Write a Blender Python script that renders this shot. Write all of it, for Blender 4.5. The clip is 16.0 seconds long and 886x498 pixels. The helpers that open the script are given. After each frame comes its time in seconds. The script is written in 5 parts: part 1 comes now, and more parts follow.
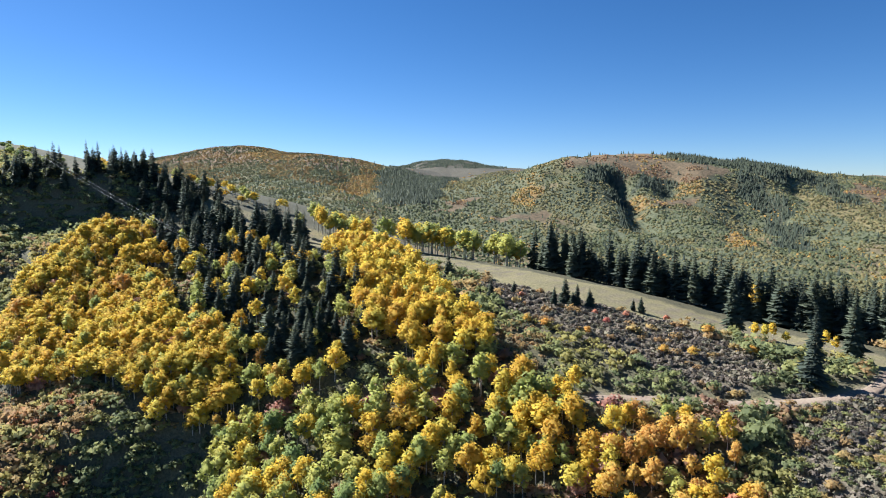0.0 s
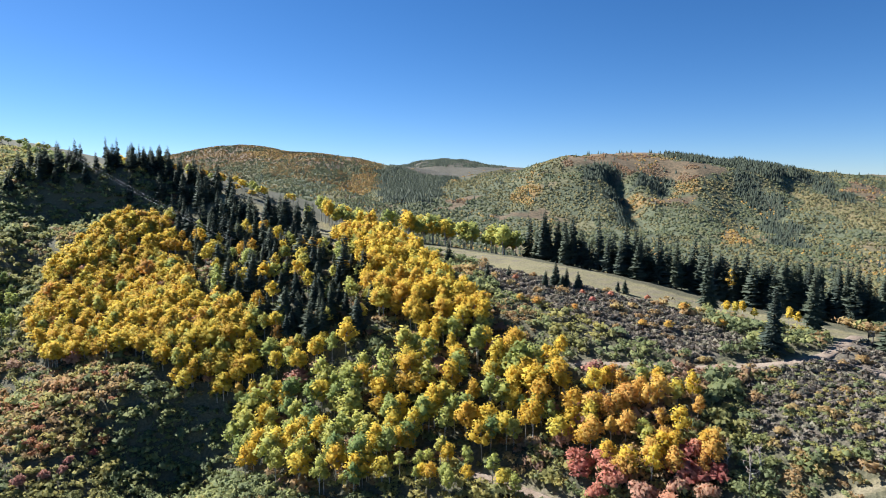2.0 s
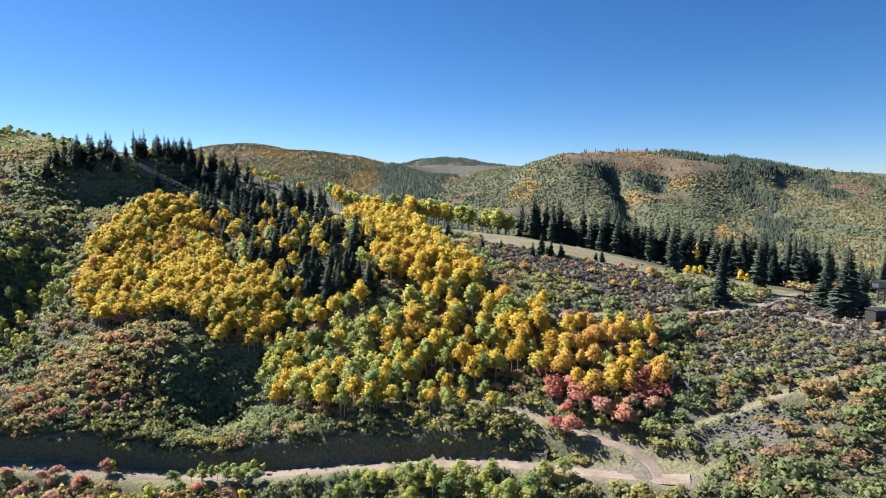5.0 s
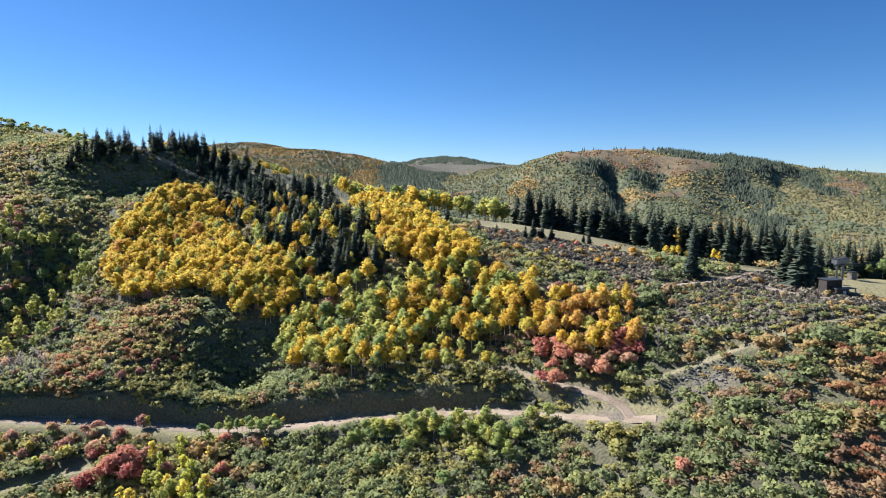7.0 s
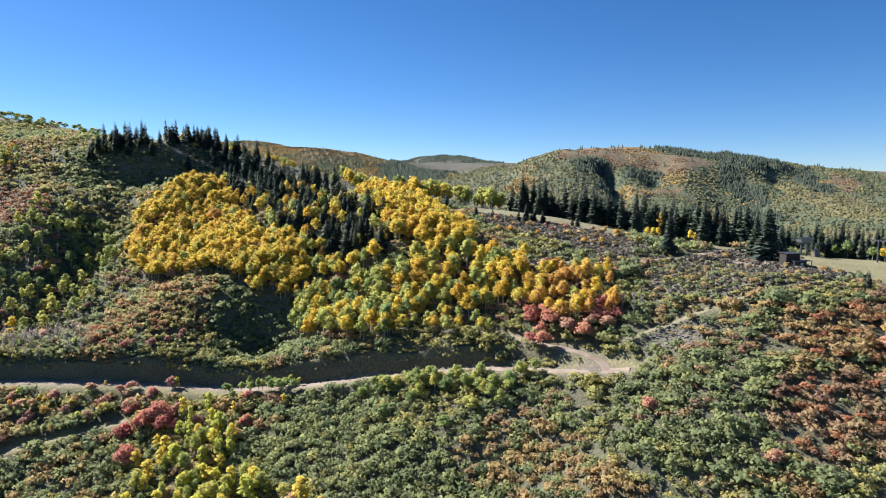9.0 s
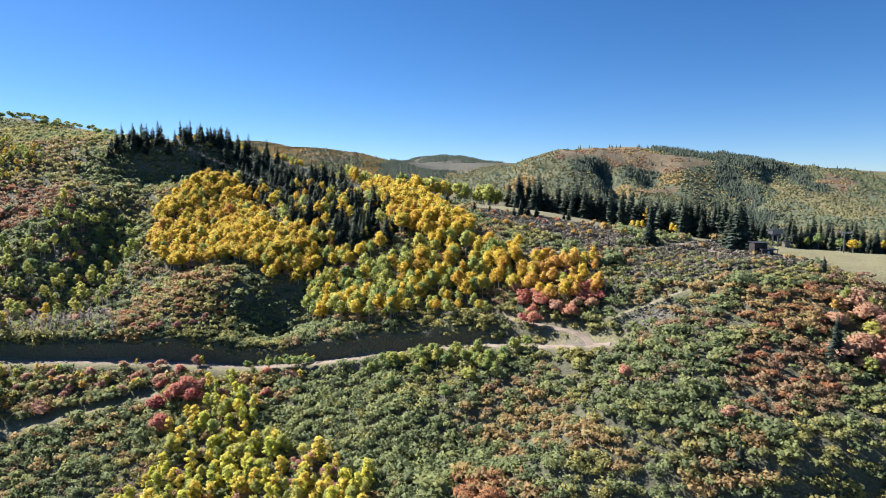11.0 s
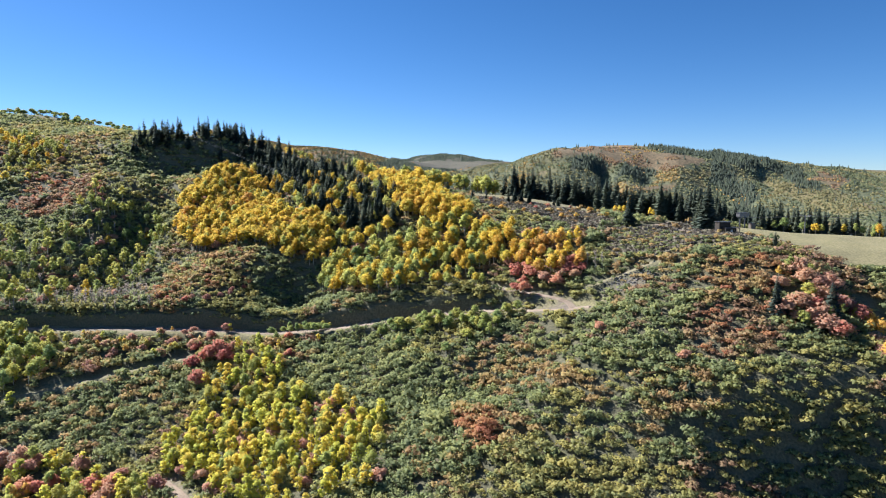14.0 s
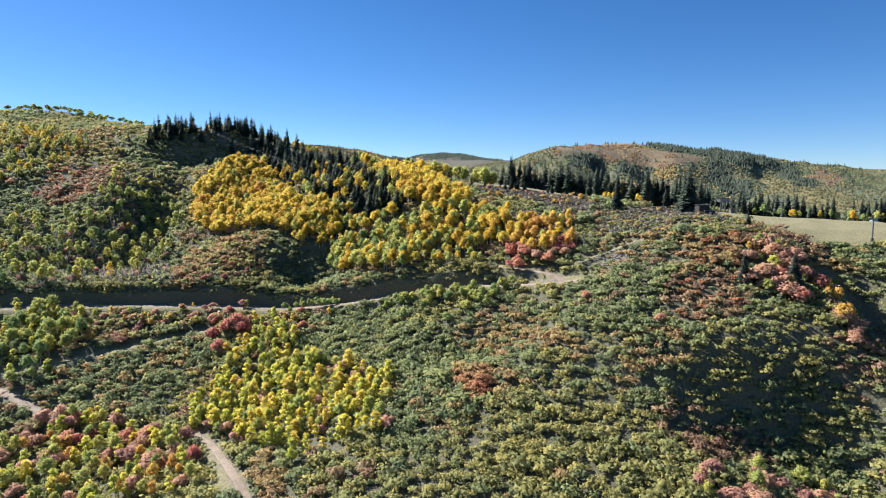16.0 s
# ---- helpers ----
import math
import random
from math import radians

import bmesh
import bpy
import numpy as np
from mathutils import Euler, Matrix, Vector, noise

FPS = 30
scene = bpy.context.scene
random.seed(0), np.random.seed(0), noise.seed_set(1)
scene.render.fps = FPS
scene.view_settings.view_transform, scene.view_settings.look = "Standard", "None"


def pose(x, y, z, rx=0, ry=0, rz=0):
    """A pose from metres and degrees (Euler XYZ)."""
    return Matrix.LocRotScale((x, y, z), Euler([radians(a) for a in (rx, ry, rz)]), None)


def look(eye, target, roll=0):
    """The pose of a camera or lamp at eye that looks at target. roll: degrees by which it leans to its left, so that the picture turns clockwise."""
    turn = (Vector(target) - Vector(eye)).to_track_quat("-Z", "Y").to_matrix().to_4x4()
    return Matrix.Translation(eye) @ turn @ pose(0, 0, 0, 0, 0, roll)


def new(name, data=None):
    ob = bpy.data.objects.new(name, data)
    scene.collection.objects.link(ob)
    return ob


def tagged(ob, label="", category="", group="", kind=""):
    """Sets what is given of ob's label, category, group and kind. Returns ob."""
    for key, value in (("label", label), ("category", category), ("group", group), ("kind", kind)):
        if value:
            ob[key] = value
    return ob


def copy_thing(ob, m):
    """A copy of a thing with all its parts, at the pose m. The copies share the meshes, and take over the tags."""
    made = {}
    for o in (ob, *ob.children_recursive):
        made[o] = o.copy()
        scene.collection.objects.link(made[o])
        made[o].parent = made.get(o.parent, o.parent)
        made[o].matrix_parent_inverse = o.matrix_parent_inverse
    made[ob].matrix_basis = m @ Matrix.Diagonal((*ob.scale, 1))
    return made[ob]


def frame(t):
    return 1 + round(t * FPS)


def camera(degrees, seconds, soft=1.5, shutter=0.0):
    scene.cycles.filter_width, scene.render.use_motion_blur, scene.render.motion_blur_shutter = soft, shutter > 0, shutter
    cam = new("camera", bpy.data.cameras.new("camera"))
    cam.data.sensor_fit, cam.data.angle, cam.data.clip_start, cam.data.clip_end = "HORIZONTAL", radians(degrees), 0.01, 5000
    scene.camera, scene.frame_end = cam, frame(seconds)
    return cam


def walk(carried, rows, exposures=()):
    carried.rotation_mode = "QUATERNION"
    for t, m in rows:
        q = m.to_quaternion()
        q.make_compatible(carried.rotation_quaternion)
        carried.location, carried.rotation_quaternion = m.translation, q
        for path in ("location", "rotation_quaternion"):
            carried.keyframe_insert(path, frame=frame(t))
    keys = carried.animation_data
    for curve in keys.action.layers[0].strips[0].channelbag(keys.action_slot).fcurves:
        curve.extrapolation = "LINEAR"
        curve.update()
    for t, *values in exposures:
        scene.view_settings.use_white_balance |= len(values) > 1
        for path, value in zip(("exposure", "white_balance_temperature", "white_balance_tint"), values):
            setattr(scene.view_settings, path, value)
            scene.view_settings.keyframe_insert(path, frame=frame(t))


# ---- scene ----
cam = camera(72.0, 16.0, soft=1.0)
PATH = [
    (0, pose(0.44, 67.83, 13.78, 84.21, 0, 0.11)),
    (0.5, pose(0.51, 63.01, 13.34, 84.21, 0, 0.10)),
    (1, pose(0.51, 58.20, 12.74, 84.19, 0, 0.08)),
    (1.5, pose(0.36, 53.41, 11.84, 84.18, 0, 0.09)),
    (2, pose(0.22, 48.41, 10.75, 84.17, 0, 0.10)),
    (2.5, pose(0.14, 43.19, 9.55, 84.16, 0, 0.08)),
    (3, pose(0.13, 37.77, 8.36, 84.14, 0, 0.07)),
    (3.5, pose(0.17, 32.17, 7.15, 84.13, 0, 0.06)),
    (4, pose(0.14, 26.48, 5.94, 84.13, 0, 0.06)),
    (6.5, pose(0.00, -2.36, -0.59, 84.09, 0, 0.02)),
    (7, pose(-0.01, -8.34, -2.01, 84.10, 0, 0.02)),
    (7.5, pose(-0.03, -14.36, -3.51, 84.12, 0, 0.02)),
    (8, pose(-0.02, -20.43, -5.05, 84.12, 0, 0.02)),
    (8.5, pose(-0.05, -26.57, -6.60, 84.10, 0, -0.00)),
    (9, pose(-0.12, -32.73, -7.89, 84.04, 0, -0.02)),
    (11.5, pose(-0.92, -62.29, -10.00, 84.05, 0, -0.05)),
    (12, pose(-1.17, -67.88, -10.54, 84.03, 0, -0.03)),
    (12.5, pose(-1.26, -73.37, -11.37, 84.02, 0, -0.03)),
    (13, pose(-1.31, -78.90, -12.43, 84.03, 0, -0.03)),
    (13.5, pose(-1.35, -84.56, -13.95, 84.04, 0, -0.05)),
    (14, pose(-1.41, -90.48, -15.88, 84.01, 0, -0.07)),
    (14.5, pose(-1.51, -96.54, -17.96, 83.99, 0, -0.07)),
    (15, pose(-1.59, -102.63, -19.89, 83.97, 0, -0.05)),
    (15.5, pose(-1.64, -108.70, -21.52, 83.97, 0, -0.06)),
    (16, pose(-1.75, -114.75, -22.88, 84.00, 0, -0.04)),
]
walk(cam, PATH, [(0, 1.24, 5900, 13), (16, 1.34, 5900, 13)])

# ---- light ----
SUN_ELEVATION, SUN_BEARING = 38.0, -57.0      # degrees; the bearing is from +y, to the right
to_sun = Vector((math.sin(radians(SUN_BEARING)) * math.cos(radians(SUN_ELEVATION)),
                 math.cos(radians(SUN_BEARING)) * math.cos(radians(SUN_ELEVATION)),
                 math.sin(radians(SUN_ELEVATION))))
sun = new("sun", bpy.data.lights.new("sun", "SUN"))
sun.data.energy, sun.data.angle, sun.data.color = 4.6, radians(0.53), (0.98, 0.955, 0.86)
sun.matrix_world = look(to_sun * 900, (0, 0, 0))
world = bpy.data.worlds.new("sky")
scene.world = world
world.use_nodes = True
wn = world.node_tree.nodes
sky = wn.new("ShaderNodeTexSky")
sky.sky_type, sky.sun_disc = "NISHITA", False
sky.sun_elevation, sky.sun_rotation = radians(SUN_ELEVATION), radians(SUN_BEARING)
sky.altitude, sky.air_density, sky.dust_density, sky.ozone_density = 2300.0, 0.9, 0.5, 4.0
deep = wn.new("ShaderNodeHueSaturation")
deep.inputs["Saturation"].default_value = 1.2
world.node_tree.links.new(sky.outputs[0], deep.inputs["Color"])
world.node_tree.links.new(deep.outputs[0], wn["Background"].inputs[0])
wn["Background"].inputs[1].default_value = 0.05


# ---- materials ----
def material(name, rough=0.8):
    m = bpy.data.materials.new(name)
    m.use_nodes = True
    p = m.node_tree.nodes["Principled BSDF"]
    p.inputs["Roughness"].default_value = rough
    p.inputs["Specular IOR Level"].default_value = 0.25
    return m, m.node_tree.nodes, m.node_tree.links, p


def ramp(nodes, stops):
    r = nodes.new("ShaderNodeValToRGB")
    el = r.color_ramp.elements
    el[0].position, el[0].color = stops[0][0], (*stops[0][1], 1)
    el[1].position, el[1].color = stops[-1][0], (*stops[-1][1], 1)
    for at, col in stops[1:-1]:
        el.new(at).color = (*col, 1)
    return r


def noise_node(nodes, links, scale, detail=4.0, coords="Object"):
    tex = nodes.new("ShaderNodeTexNoise")
    tex.inputs["Scale"].default_value, tex.inputs["Detail"].default_value = scale, detail
    if coords:
        co = nodes.new("ShaderNodeTexCoord")
        links.new(co.outputs[coords], tex.inputs["Vector"])
    return tex


def leaf_material(name, colours, shine=0.5, spread=0.25):
    """Leaves: the tint changes from plant to plant and from clump to clump, and light shines through."""
    m, n, l, p = material(name, 0.75)
    p.inputs["Specular IOR Level"].default_value = 0.12
    info, attr, geo = n.new("ShaderNodeObjectInfo"), n.new("ShaderNodeAttribute"), n.new("ShaderNodeNewGeometry")
    attr.attribute_name = "tint"
    add, wrap = n.new("ShaderNodeMath"), n.new("ShaderNodeMath")
    add.operation, wrap.operation = "ADD", "FRACT"
    l.new(info.outputs["Random"], add.inputs[0])
    l.new(attr.outputs["Fac"], add.inputs[1])
    l.new(add.outputs[0], wrap.inputs[0])
    jitter = n.new("ShaderNodeMapRange")
    jitter.inputs["To Min"].default_value, jitter.inputs["To Max"].default_value = -spread, spread
    l.new(geo.outputs["Random Per Island"], jitter.inputs["Value"])
    both = n.new("ShaderNodeMath")
    both.operation, both.use_clamp = "ADD", True
    l.new(wrap.outputs[0], both.inputs[0])
    l.new(jitter.outputs[0], both.inputs[1])
    col = ramp(n, [(i / (len(colours) - 1), c) for i, c in enumerate(colours)])
    l.new(both.outputs[0], col.inputs[0])
    l.new(col.outputs[0], p.inputs["Base Color"])
    through_leaf, mix = n.new("ShaderNodeBsdfTranslucent"), n.new("ShaderNodeMixShader")
    l.new(col.outputs[0], through_leaf.inputs["Color"])
    mix.inputs[0].default_value = shine
    l.new(p.outputs[0], mix.inputs[1])
    l.new(through_leaf.outputs[0], mix.inputs[2])
    l.new(mix.outputs[0], n["Material Output"].inputs["Surface"])
    return m


LEAF = {
    "gold": leaf_material("golden_leaves", [(0.66, 0.42, 0.075), (0.75, 0.53, 0.075), (0.78, 0.59, 0.09), (0.70, 0.58, 0.11)]),
    "orange": leaf_material("orange_leaves", [(0.67, 0.38, 0.11), (0.74, 0.47, 0.12), (0.77, 0.54, 0.13)]),
    "lime": leaf_material("lime_leaves", [(0.38, 0.42, 0.13), (0.50, 0.50, 0.14), (0.62, 0.55, 0.14)]),
    "green": leaf_material("green_leaves", [(0.24, 0.32, 0.12), (0.33, 0.39, 0.13), (0.42, 0.45, 0.14)]),
    "red": leaf_material("red_leaves", [(0.50, 0.17, 0.14), (0.61, 0.26, 0.18), (0.67, 0.36, 0.22)]),
    "pink": leaf_material("dusty_pink_leaves", [(0.45, 0.23, 0.18), (0.56, 0.31, 0.22), (0.64, 0.40, 0.25)]),
    "yellow": leaf_material("young_yellow_leaves", [(0.50, 0.52, 0.11), (0.67, 0.62, 0.10), (0.77, 0.65, 0.11), (0.75, 0.56, 0.11)]),
    "oak_green": leaf_material("scrub_oak_green_leaves", [(0.22, 0.25, 0.125), (0.285, 0.315, 0.14), (0.38, 0.38, 0.15)], 0.5),
    "oak_olive": leaf_material("scrub_oak_olive_leaves", [(0.31, 0.31, 0.13), (0.40, 0.37, 0.135), (0.50, 0.42, 0.14)], 0.5),
    "oak_orange": leaf_material("scrub_oak_orange_leaves", [(0.41, 0.27, 0.14), (0.48, 0.33, 0.15), (0.51, 0.39, 0.165)], 0.5),
    "oak_rust": leaf_material("scrub_oak_rust_leaves", [(0.36, 0.22, 0.15), (0.42, 0.27, 0.16), (0.45, 0.33, 0.17)], 0.5),
    "oak_russet": leaf_material("scrub_oak_russet_leaves", [(0.42, 0.18, 0.11), (0.51, 0.25, 0.13), (0.54, 0.33, 0.15)], 0.5),
    "sage": leaf_material("sage_leaves", [(0.21, 0.175, 0.14), (0.26, 0.215, 0.165), (0.27, 0.25, 0.17)], 0.25),
    # far green and olive: a little grey-blue distance haze is mixed into the leaf colours
    "far_green": leaf_material("hazed_oak_leaves", [(0.15, 0.18, 0.105), (0.19, 0.21, 0.11), (0.245, 0.24, 0.115)], 0.45, 0.12),
    "far_olive": leaf_material("hazed_aspen_leaves", [(0.23, 0.23, 0.12), (0.285, 0.265, 0.125), (0.345, 0.285, 0.13)], 0.45, 0.12),
    "far_gold": leaf_material("mountain_golden_leaves", [(0.44, 0.26, 0.09), (0.52, 0.33, 0.10), (0.47, 0.35, 0.12)], 0.35, 0.12),
    "needle": leaf_material("conifer_needles", [(0.078, 0.098, 0.078), (0.105, 0.126, 0.09), (0.135, 0.155, 0.10)], 0.35),
}


def bark_material(name, base, mark, scale):
    m, n, l, p = material(name, 0.85)
    tex = noise_node(n, l, scale)
    col = ramp(n, [(0.36, mark), (0.48, base), (1.0, tuple(min(1, c * 1.15) for c in base))])
    l.new(tex.outputs[0], col.inputs[0])
    l.new(col.outputs[0], p.inputs["Base Color"])
    return m


ASPEN_BARK = bark_material("aspen_bark", (0.46, 0.43, 0.36), (0.08, 0.07, 0.055), 3.0)
FIR_BARK = bark_material("fir_bark", (0.10, 0.075, 0.055), (0.04, 0.03, 0.025), 6.0)
GREY_WOOD = bark_material("weathered_wood", (0.20, 0.17, 0.14), (0.10, 0.085, 0.07), 5.0)
DARK_WOOD = bark_material("dark_stained_boards", (0.055, 0.045, 0.038), (0.025, 0.02, 0.018), 4.0)
STONE = bark_material("grey_scree_stone", (0.19, 0.175, 0.165), (0.10, 0.095, 0.09), 1.2)


def plain(name, colour, rough=0.6, metal=0.0):
    m, n, l, p = material(name, rough)
    tex = noise_node(n, l, 2.0, 5.0)
    col = ramp(n, [(0.3, tuple(c * 0.75 for c in colour)), (0.7, tuple(min(1, c * 1.15) for c in colour))])
    l.new(tex.outputs[0], col.inputs[0])
    l.new(col.outputs[0], p.inputs["Base Color"])
    p.inputs["Metallic"].default_value = metal
    return m


STEEL = plain("dull_steel", (0.16, 0.16, 0.17), 0.5, 0.7)
PALE_PAINT = plain("pale_weathered_paint", (0.55, 0.55, 0.52), 0.6)
BLUE_PAINT = plain("pale_blue_cover", (0.42, 0.50, 0.60), 0.5)
ROOF_TIN = plain("dark_roofing", (0.045, 0.045, 0.05), 0.55)
GLASS_DARK = plain("dark_window_glass", (0.02, 0.024, 0.03), 0.1)


def dirt_material():
    m, n, l, p = material("packed_dirt", 0.95)
    a, b = noise_node(n, l, 0.25, 5.0), noise_node(n, l, 2.5, 6.0)
    mixer = n.new("ShaderNodeMix")
    mixer.inputs[0].default_value = 0.5
    l.new(a.outputs[0], mixer.inputs[2])
    l.new(b.outputs[0], mixer.inputs[3])
    col = ramp(n, [(0.36, (0.20, 0.145, 0.105)), (0.5, (0.30, 0.225, 0.165)), (0.64, (0.37, 0.29, 0.22))])
    l.new(mixer.outputs[0], col.inputs[0])
    l.new(col.outputs[0], p.inputs["Base Color"])
    bump = n.new("ShaderNodeBump")
    bump.inputs["Strength"].default_value, bump.inputs["Distance"].default_value = 0.6, 0.2
    l.new(b.outputs[0], bump.inputs["Height"])
    l.new(bump.outputs[0], p.inputs["Normal"])
    return m


DIRT = dirt_material()


def ground_material():
    """Dry autumn hillside: litter and low brush, with mown grass, bare soil and far scrub where the cover says so."""
    m, n, l, p = material("hillside", 0.95)
    cover = n.new("ShaderNodeAttribute")
    cover.attribute_name = "cover"
    parts = n.new("ShaderNodeSeparateColor")
    l.new(cover.outputs["Color"], parts.inputs[0])
    fine, mid = noise_node(n, l, 1.3, 6.0), noise_node(n, l, 0.12, 5.0)

    def blend(fac, a, b):
        mx = n.new("ShaderNodeMix")
        mx.data_type = "RGBA"
        l.new(fac, mx.inputs[0])
        l.new(a, mx.inputs[6])
        l.new(b, mx.inputs[7])
        return mx.outputs[2]

    def tone(tex, stops):
        r = ramp(n, stops)
        l.new(tex.outputs[0], r.inputs[0])
        return r.outputs[0]
    litter = blend(mid.outputs[0], tone(fine, [(0.35, (0.07, 0.072, 0.042)), (0.65, (0.13, 0.125, 0.07))]),
                   tone(fine, [(0.35, (0.095, 0.085, 0.055)), (0.65, (0.17, 0.145, 0.09))]))
    grass = blend(mid.outputs[0], tone(fine, [(0.35, (0.21, 0.18, 0.095)), (0.65, (0.34, 0.285, 0.155))]),
                  tone(fine, [(0.35, (0.17, 0.16, 0.07)), (0.65, (0.29, 0.245, 0.125))]))
    soil = blend(mid.outputs[0], tone(fine, [(0.35, (0.16, 0.125, 0.095)), (0.65, (0.25, 0.20, 0.155))]),
                 tone(fine, [(0.35, (0.12, 0.10, 0.08)), (0.65, (0.21, 0.175, 0.135))]))
    far_tone = n.new("ShaderNodeAttribute")
    far_tone.attribute_name = "far_cover"
    speck = n.new("ShaderNodeMix")
    speck.data_type, speck.blend_type = "RGBA", "MULTIPLY"
    speck.inputs[0].default_value = 0.8
    l.new(far_tone.outputs["Color"], speck.inputs[6])
    l.new(tone(mid, [(0.33, (0.55, 0.6, 0.55)), (0.5, (1.0, 1.0, 1.0)), (0.68, (1.45, 1.35, 1.25))]), speck.inputs[7])
    col = blend(parts.outputs[2], litter, speck.outputs[2])
    col = blend(parts.outputs[1], col, grass)
    col = blend(parts.outputs[0], col, soil)
    l.new(col, p.inputs["Base Color"])
    bump = n.new("ShaderNodeBump")
    bump.inputs["Strength"].default_value, bump.inputs["Distance"].default_value = 0.7, 0.5
    l.new(fine.outputs[0], bump.inputs["Height"])
    l.new(bump.outputs[0], p.inputs["Normal"])
    return m


GROUND = ground_material()


# ---- the lie of the land ----
# Heights every few dozen metres on the near slope (columns: x, rows: y), and by bearing (x / y) for the far mountains.
NEAR_X = [-420, -280, -190, -120, -60, 0, 55, 110, 170, 260]
NEAR_Y = [30, 80, 120, 160, 200, 240, 290, 350, 430, 560]
NEAR_Z = np.array([
    [-155, -149, -142, -135, -127, -118, -112, -106, -97, -83],
    [-141, -138, -135, -129, -116, -103, -94, -82, -71, -63],
    [-128, -127, -125, -121, -109, -92, -72, -60, -57, -52],
    [-115, -114, -109, -104, -96, -81, -63, -42, -46, -45],
    [-99, -96, -90, -88, -81, -64, -45, -38, -41, -44],
    [-80, -76, -75, -65, -54, -39, -33, -34, -40, -46],
    [-54, -50, -49, -38, -25, -24, -26, -35, -45, -52],
    [-22, -16, -12, -13, -15, -20, -27, -38, -49, -59],
    [19, 25, 22, 5, -12, -28, -40, -55, -65, -76],
    [58, 29, 16, 2, -20, -45, -66, -81, -90, -101],
], float)
FAR_B = [-0.6, -0.45, -0.33, -0.2, -0.1, 0.0, 0.1, 0.2, 0.32, 0.45, 0.6, 0.75]
FAR_Y = [900, 1250, 1550, 1800, 2050, 2450, 3000, 4000]
FAR_Z = np.array([
    [50, 20, -20, -40, -70, -100, -115, -125, -130, -130, -130, -120],
    [50, 20, -5, -30, -55, -75, -80, -80, -85, -90, -95, -95],
    [50, 20, 5, -15, -35, -40, -35, -25, -35, -38, -40, -45],
    [40, 20, 15, 0, -15, 0, 25, 80, 60, 62, 42, 0],
    [40, 30, 30, 30, 5, 25, 50, 110, 124, 98, 63, 20],
    [60, 80, 100, 130, 98, 50, 70, 90, 100, 80, 50, 10],
    [80, 150, 210, 150, 100, 95, 97, 80, 80, 60, 40, 10],
    [80, 100, 150, 120, 120, 183, 128, 90, 60, 50, 95, 80],
], float)


def cubic(grid, v):
    """Places and weights on a one-way grid for smooth steps through its values."""
    g = np.array(grid, float)
    n = len(g)
    v = np.clip(v, g[0], g[-1])
    i = np.clip(np.searchsorted(g, v) - 1, 0, n - 2)
    h = g[i + 1] - g[i]
    s = (v - g[i]) / h
    out = np.zeros((len(v), n))
    k = np.arange(len(v))

    def put(at, w):
        np.add.at(out, (k, at), w)
    put(i, 2 * s**3 - 3 * s**2 + 1)
    put(i + 1, -2 * s**3 + 3 * s**2)
    for at, w in ((i, (s**3 - 2 * s**2 + s) * h), (i + 1, (s**3 - s**2) * h)):
        a, b = np.maximum(at - 1, 0), np.minimum(at + 1, n - 1)
        w = w / (g[b] - g[a])
        put(b, w)
        put(a, -w)
    return out


def smooth(v, a, b):
    s = np.clip((v - a) / (b - a), 0, 1)
    return s * s * (3 - 2 * s)


LATTICE = np.random.default_rng(7).random((256, 256))


def waves(x, y, scale):
    """Smooth value noise between -1 and 1."""
    u, v = x / scale + 50.3, y / scale + 80.7
    i, j = np.floor(u).astype(int), np.floor(v).astype(int)
    s, t = smooth(u - i, 0, 1), smooth(v - j, 0, 1)
    g = LATTICE
    a, b = g[i % 256, j % 256], g[(i + 1) % 256, j % 256]
    c, d = g[i % 256, (j + 1) % 256], g[(i + 1) % 256, (j + 1) % 256]
    return 2 * ((a * (1 - s) + b * s) * (1 - t) + (c * (1 - s) + d * s) * t) - 1


def base_height(x, y):
    near = np.einsum("ki,ij,kj->k", cubic(NEAR_Y, y), NEAR_Z, cubic(NEAR_X, x))
    near = near - 0.25 * np.maximum(30 - y, 0) * (y > -150) - 45 * (y <= -150)
    near = near + 0.9 * waves(x, y, 23.0) + 0.35 * waves(x, y, 8.0)
    near = near + sum(h * np.exp(-(((x - px) * math.cos(a) + (y - py) * math.sin(a)) / ra) ** 2 - ((-(x - px) * math.sin(a) + (y - py) * math.cos(a)) / rb) ** 2)
                      for px, py, h, ra, rb, a in SWELLS)
    w = smooth(y, 520, 900)
    yy = np.maximum(y, 500)
    far = np.einsum("ki,ij,kj->k", cubic(FAR_Y, yy), FAR_Z, cubic(FAR_B, x / yy))
    rough = smooth(y, 700, 1400)
    bend = 60 * waves(x, y, 400.0)
    gully = np.abs(waves(x + 0.25 * y + bend, y * 0.3, 170.0)) - 0.4
    small = np.abs(waves(x - 0.3 * y + bend, y * 0.4, 70.0)) - 0.4
    crest = 1 - 0.55 * smooth(far, 60, 130)
    far = far + rough * crest * (30 * gully + 9 * small + 10 * waves(x, y, 260.0) + 2.5 * waves(x, y, 50.0))
    for (ax, ay), (bx, by), deep, wide in ((430, 1350), (480, 1760), 26, 30), ((330, 1760), (470, 1720), 20, 45), ((640, 1250), (820, 1700), 22, 70), ((940, 1700), (1100, 1830), 26, 60), ((560, 1640), (640, 1800), 16, 40):
        d = np.array([bx - ax, by - ay], float)
        s = np.clip(((x - ax) * d[0] + (y - ay) * d[1]) / (d @ d), 0, 1)
        far = far - deep * np.exp(-(((x - ax - s * d[0]) ** 2 + (y - ay - s * d[1]) ** 2) / wide ** 2))
    far = far - 0.12 * np.maximum(y - 4100, 0)
    return near * (1 - w) + far * w


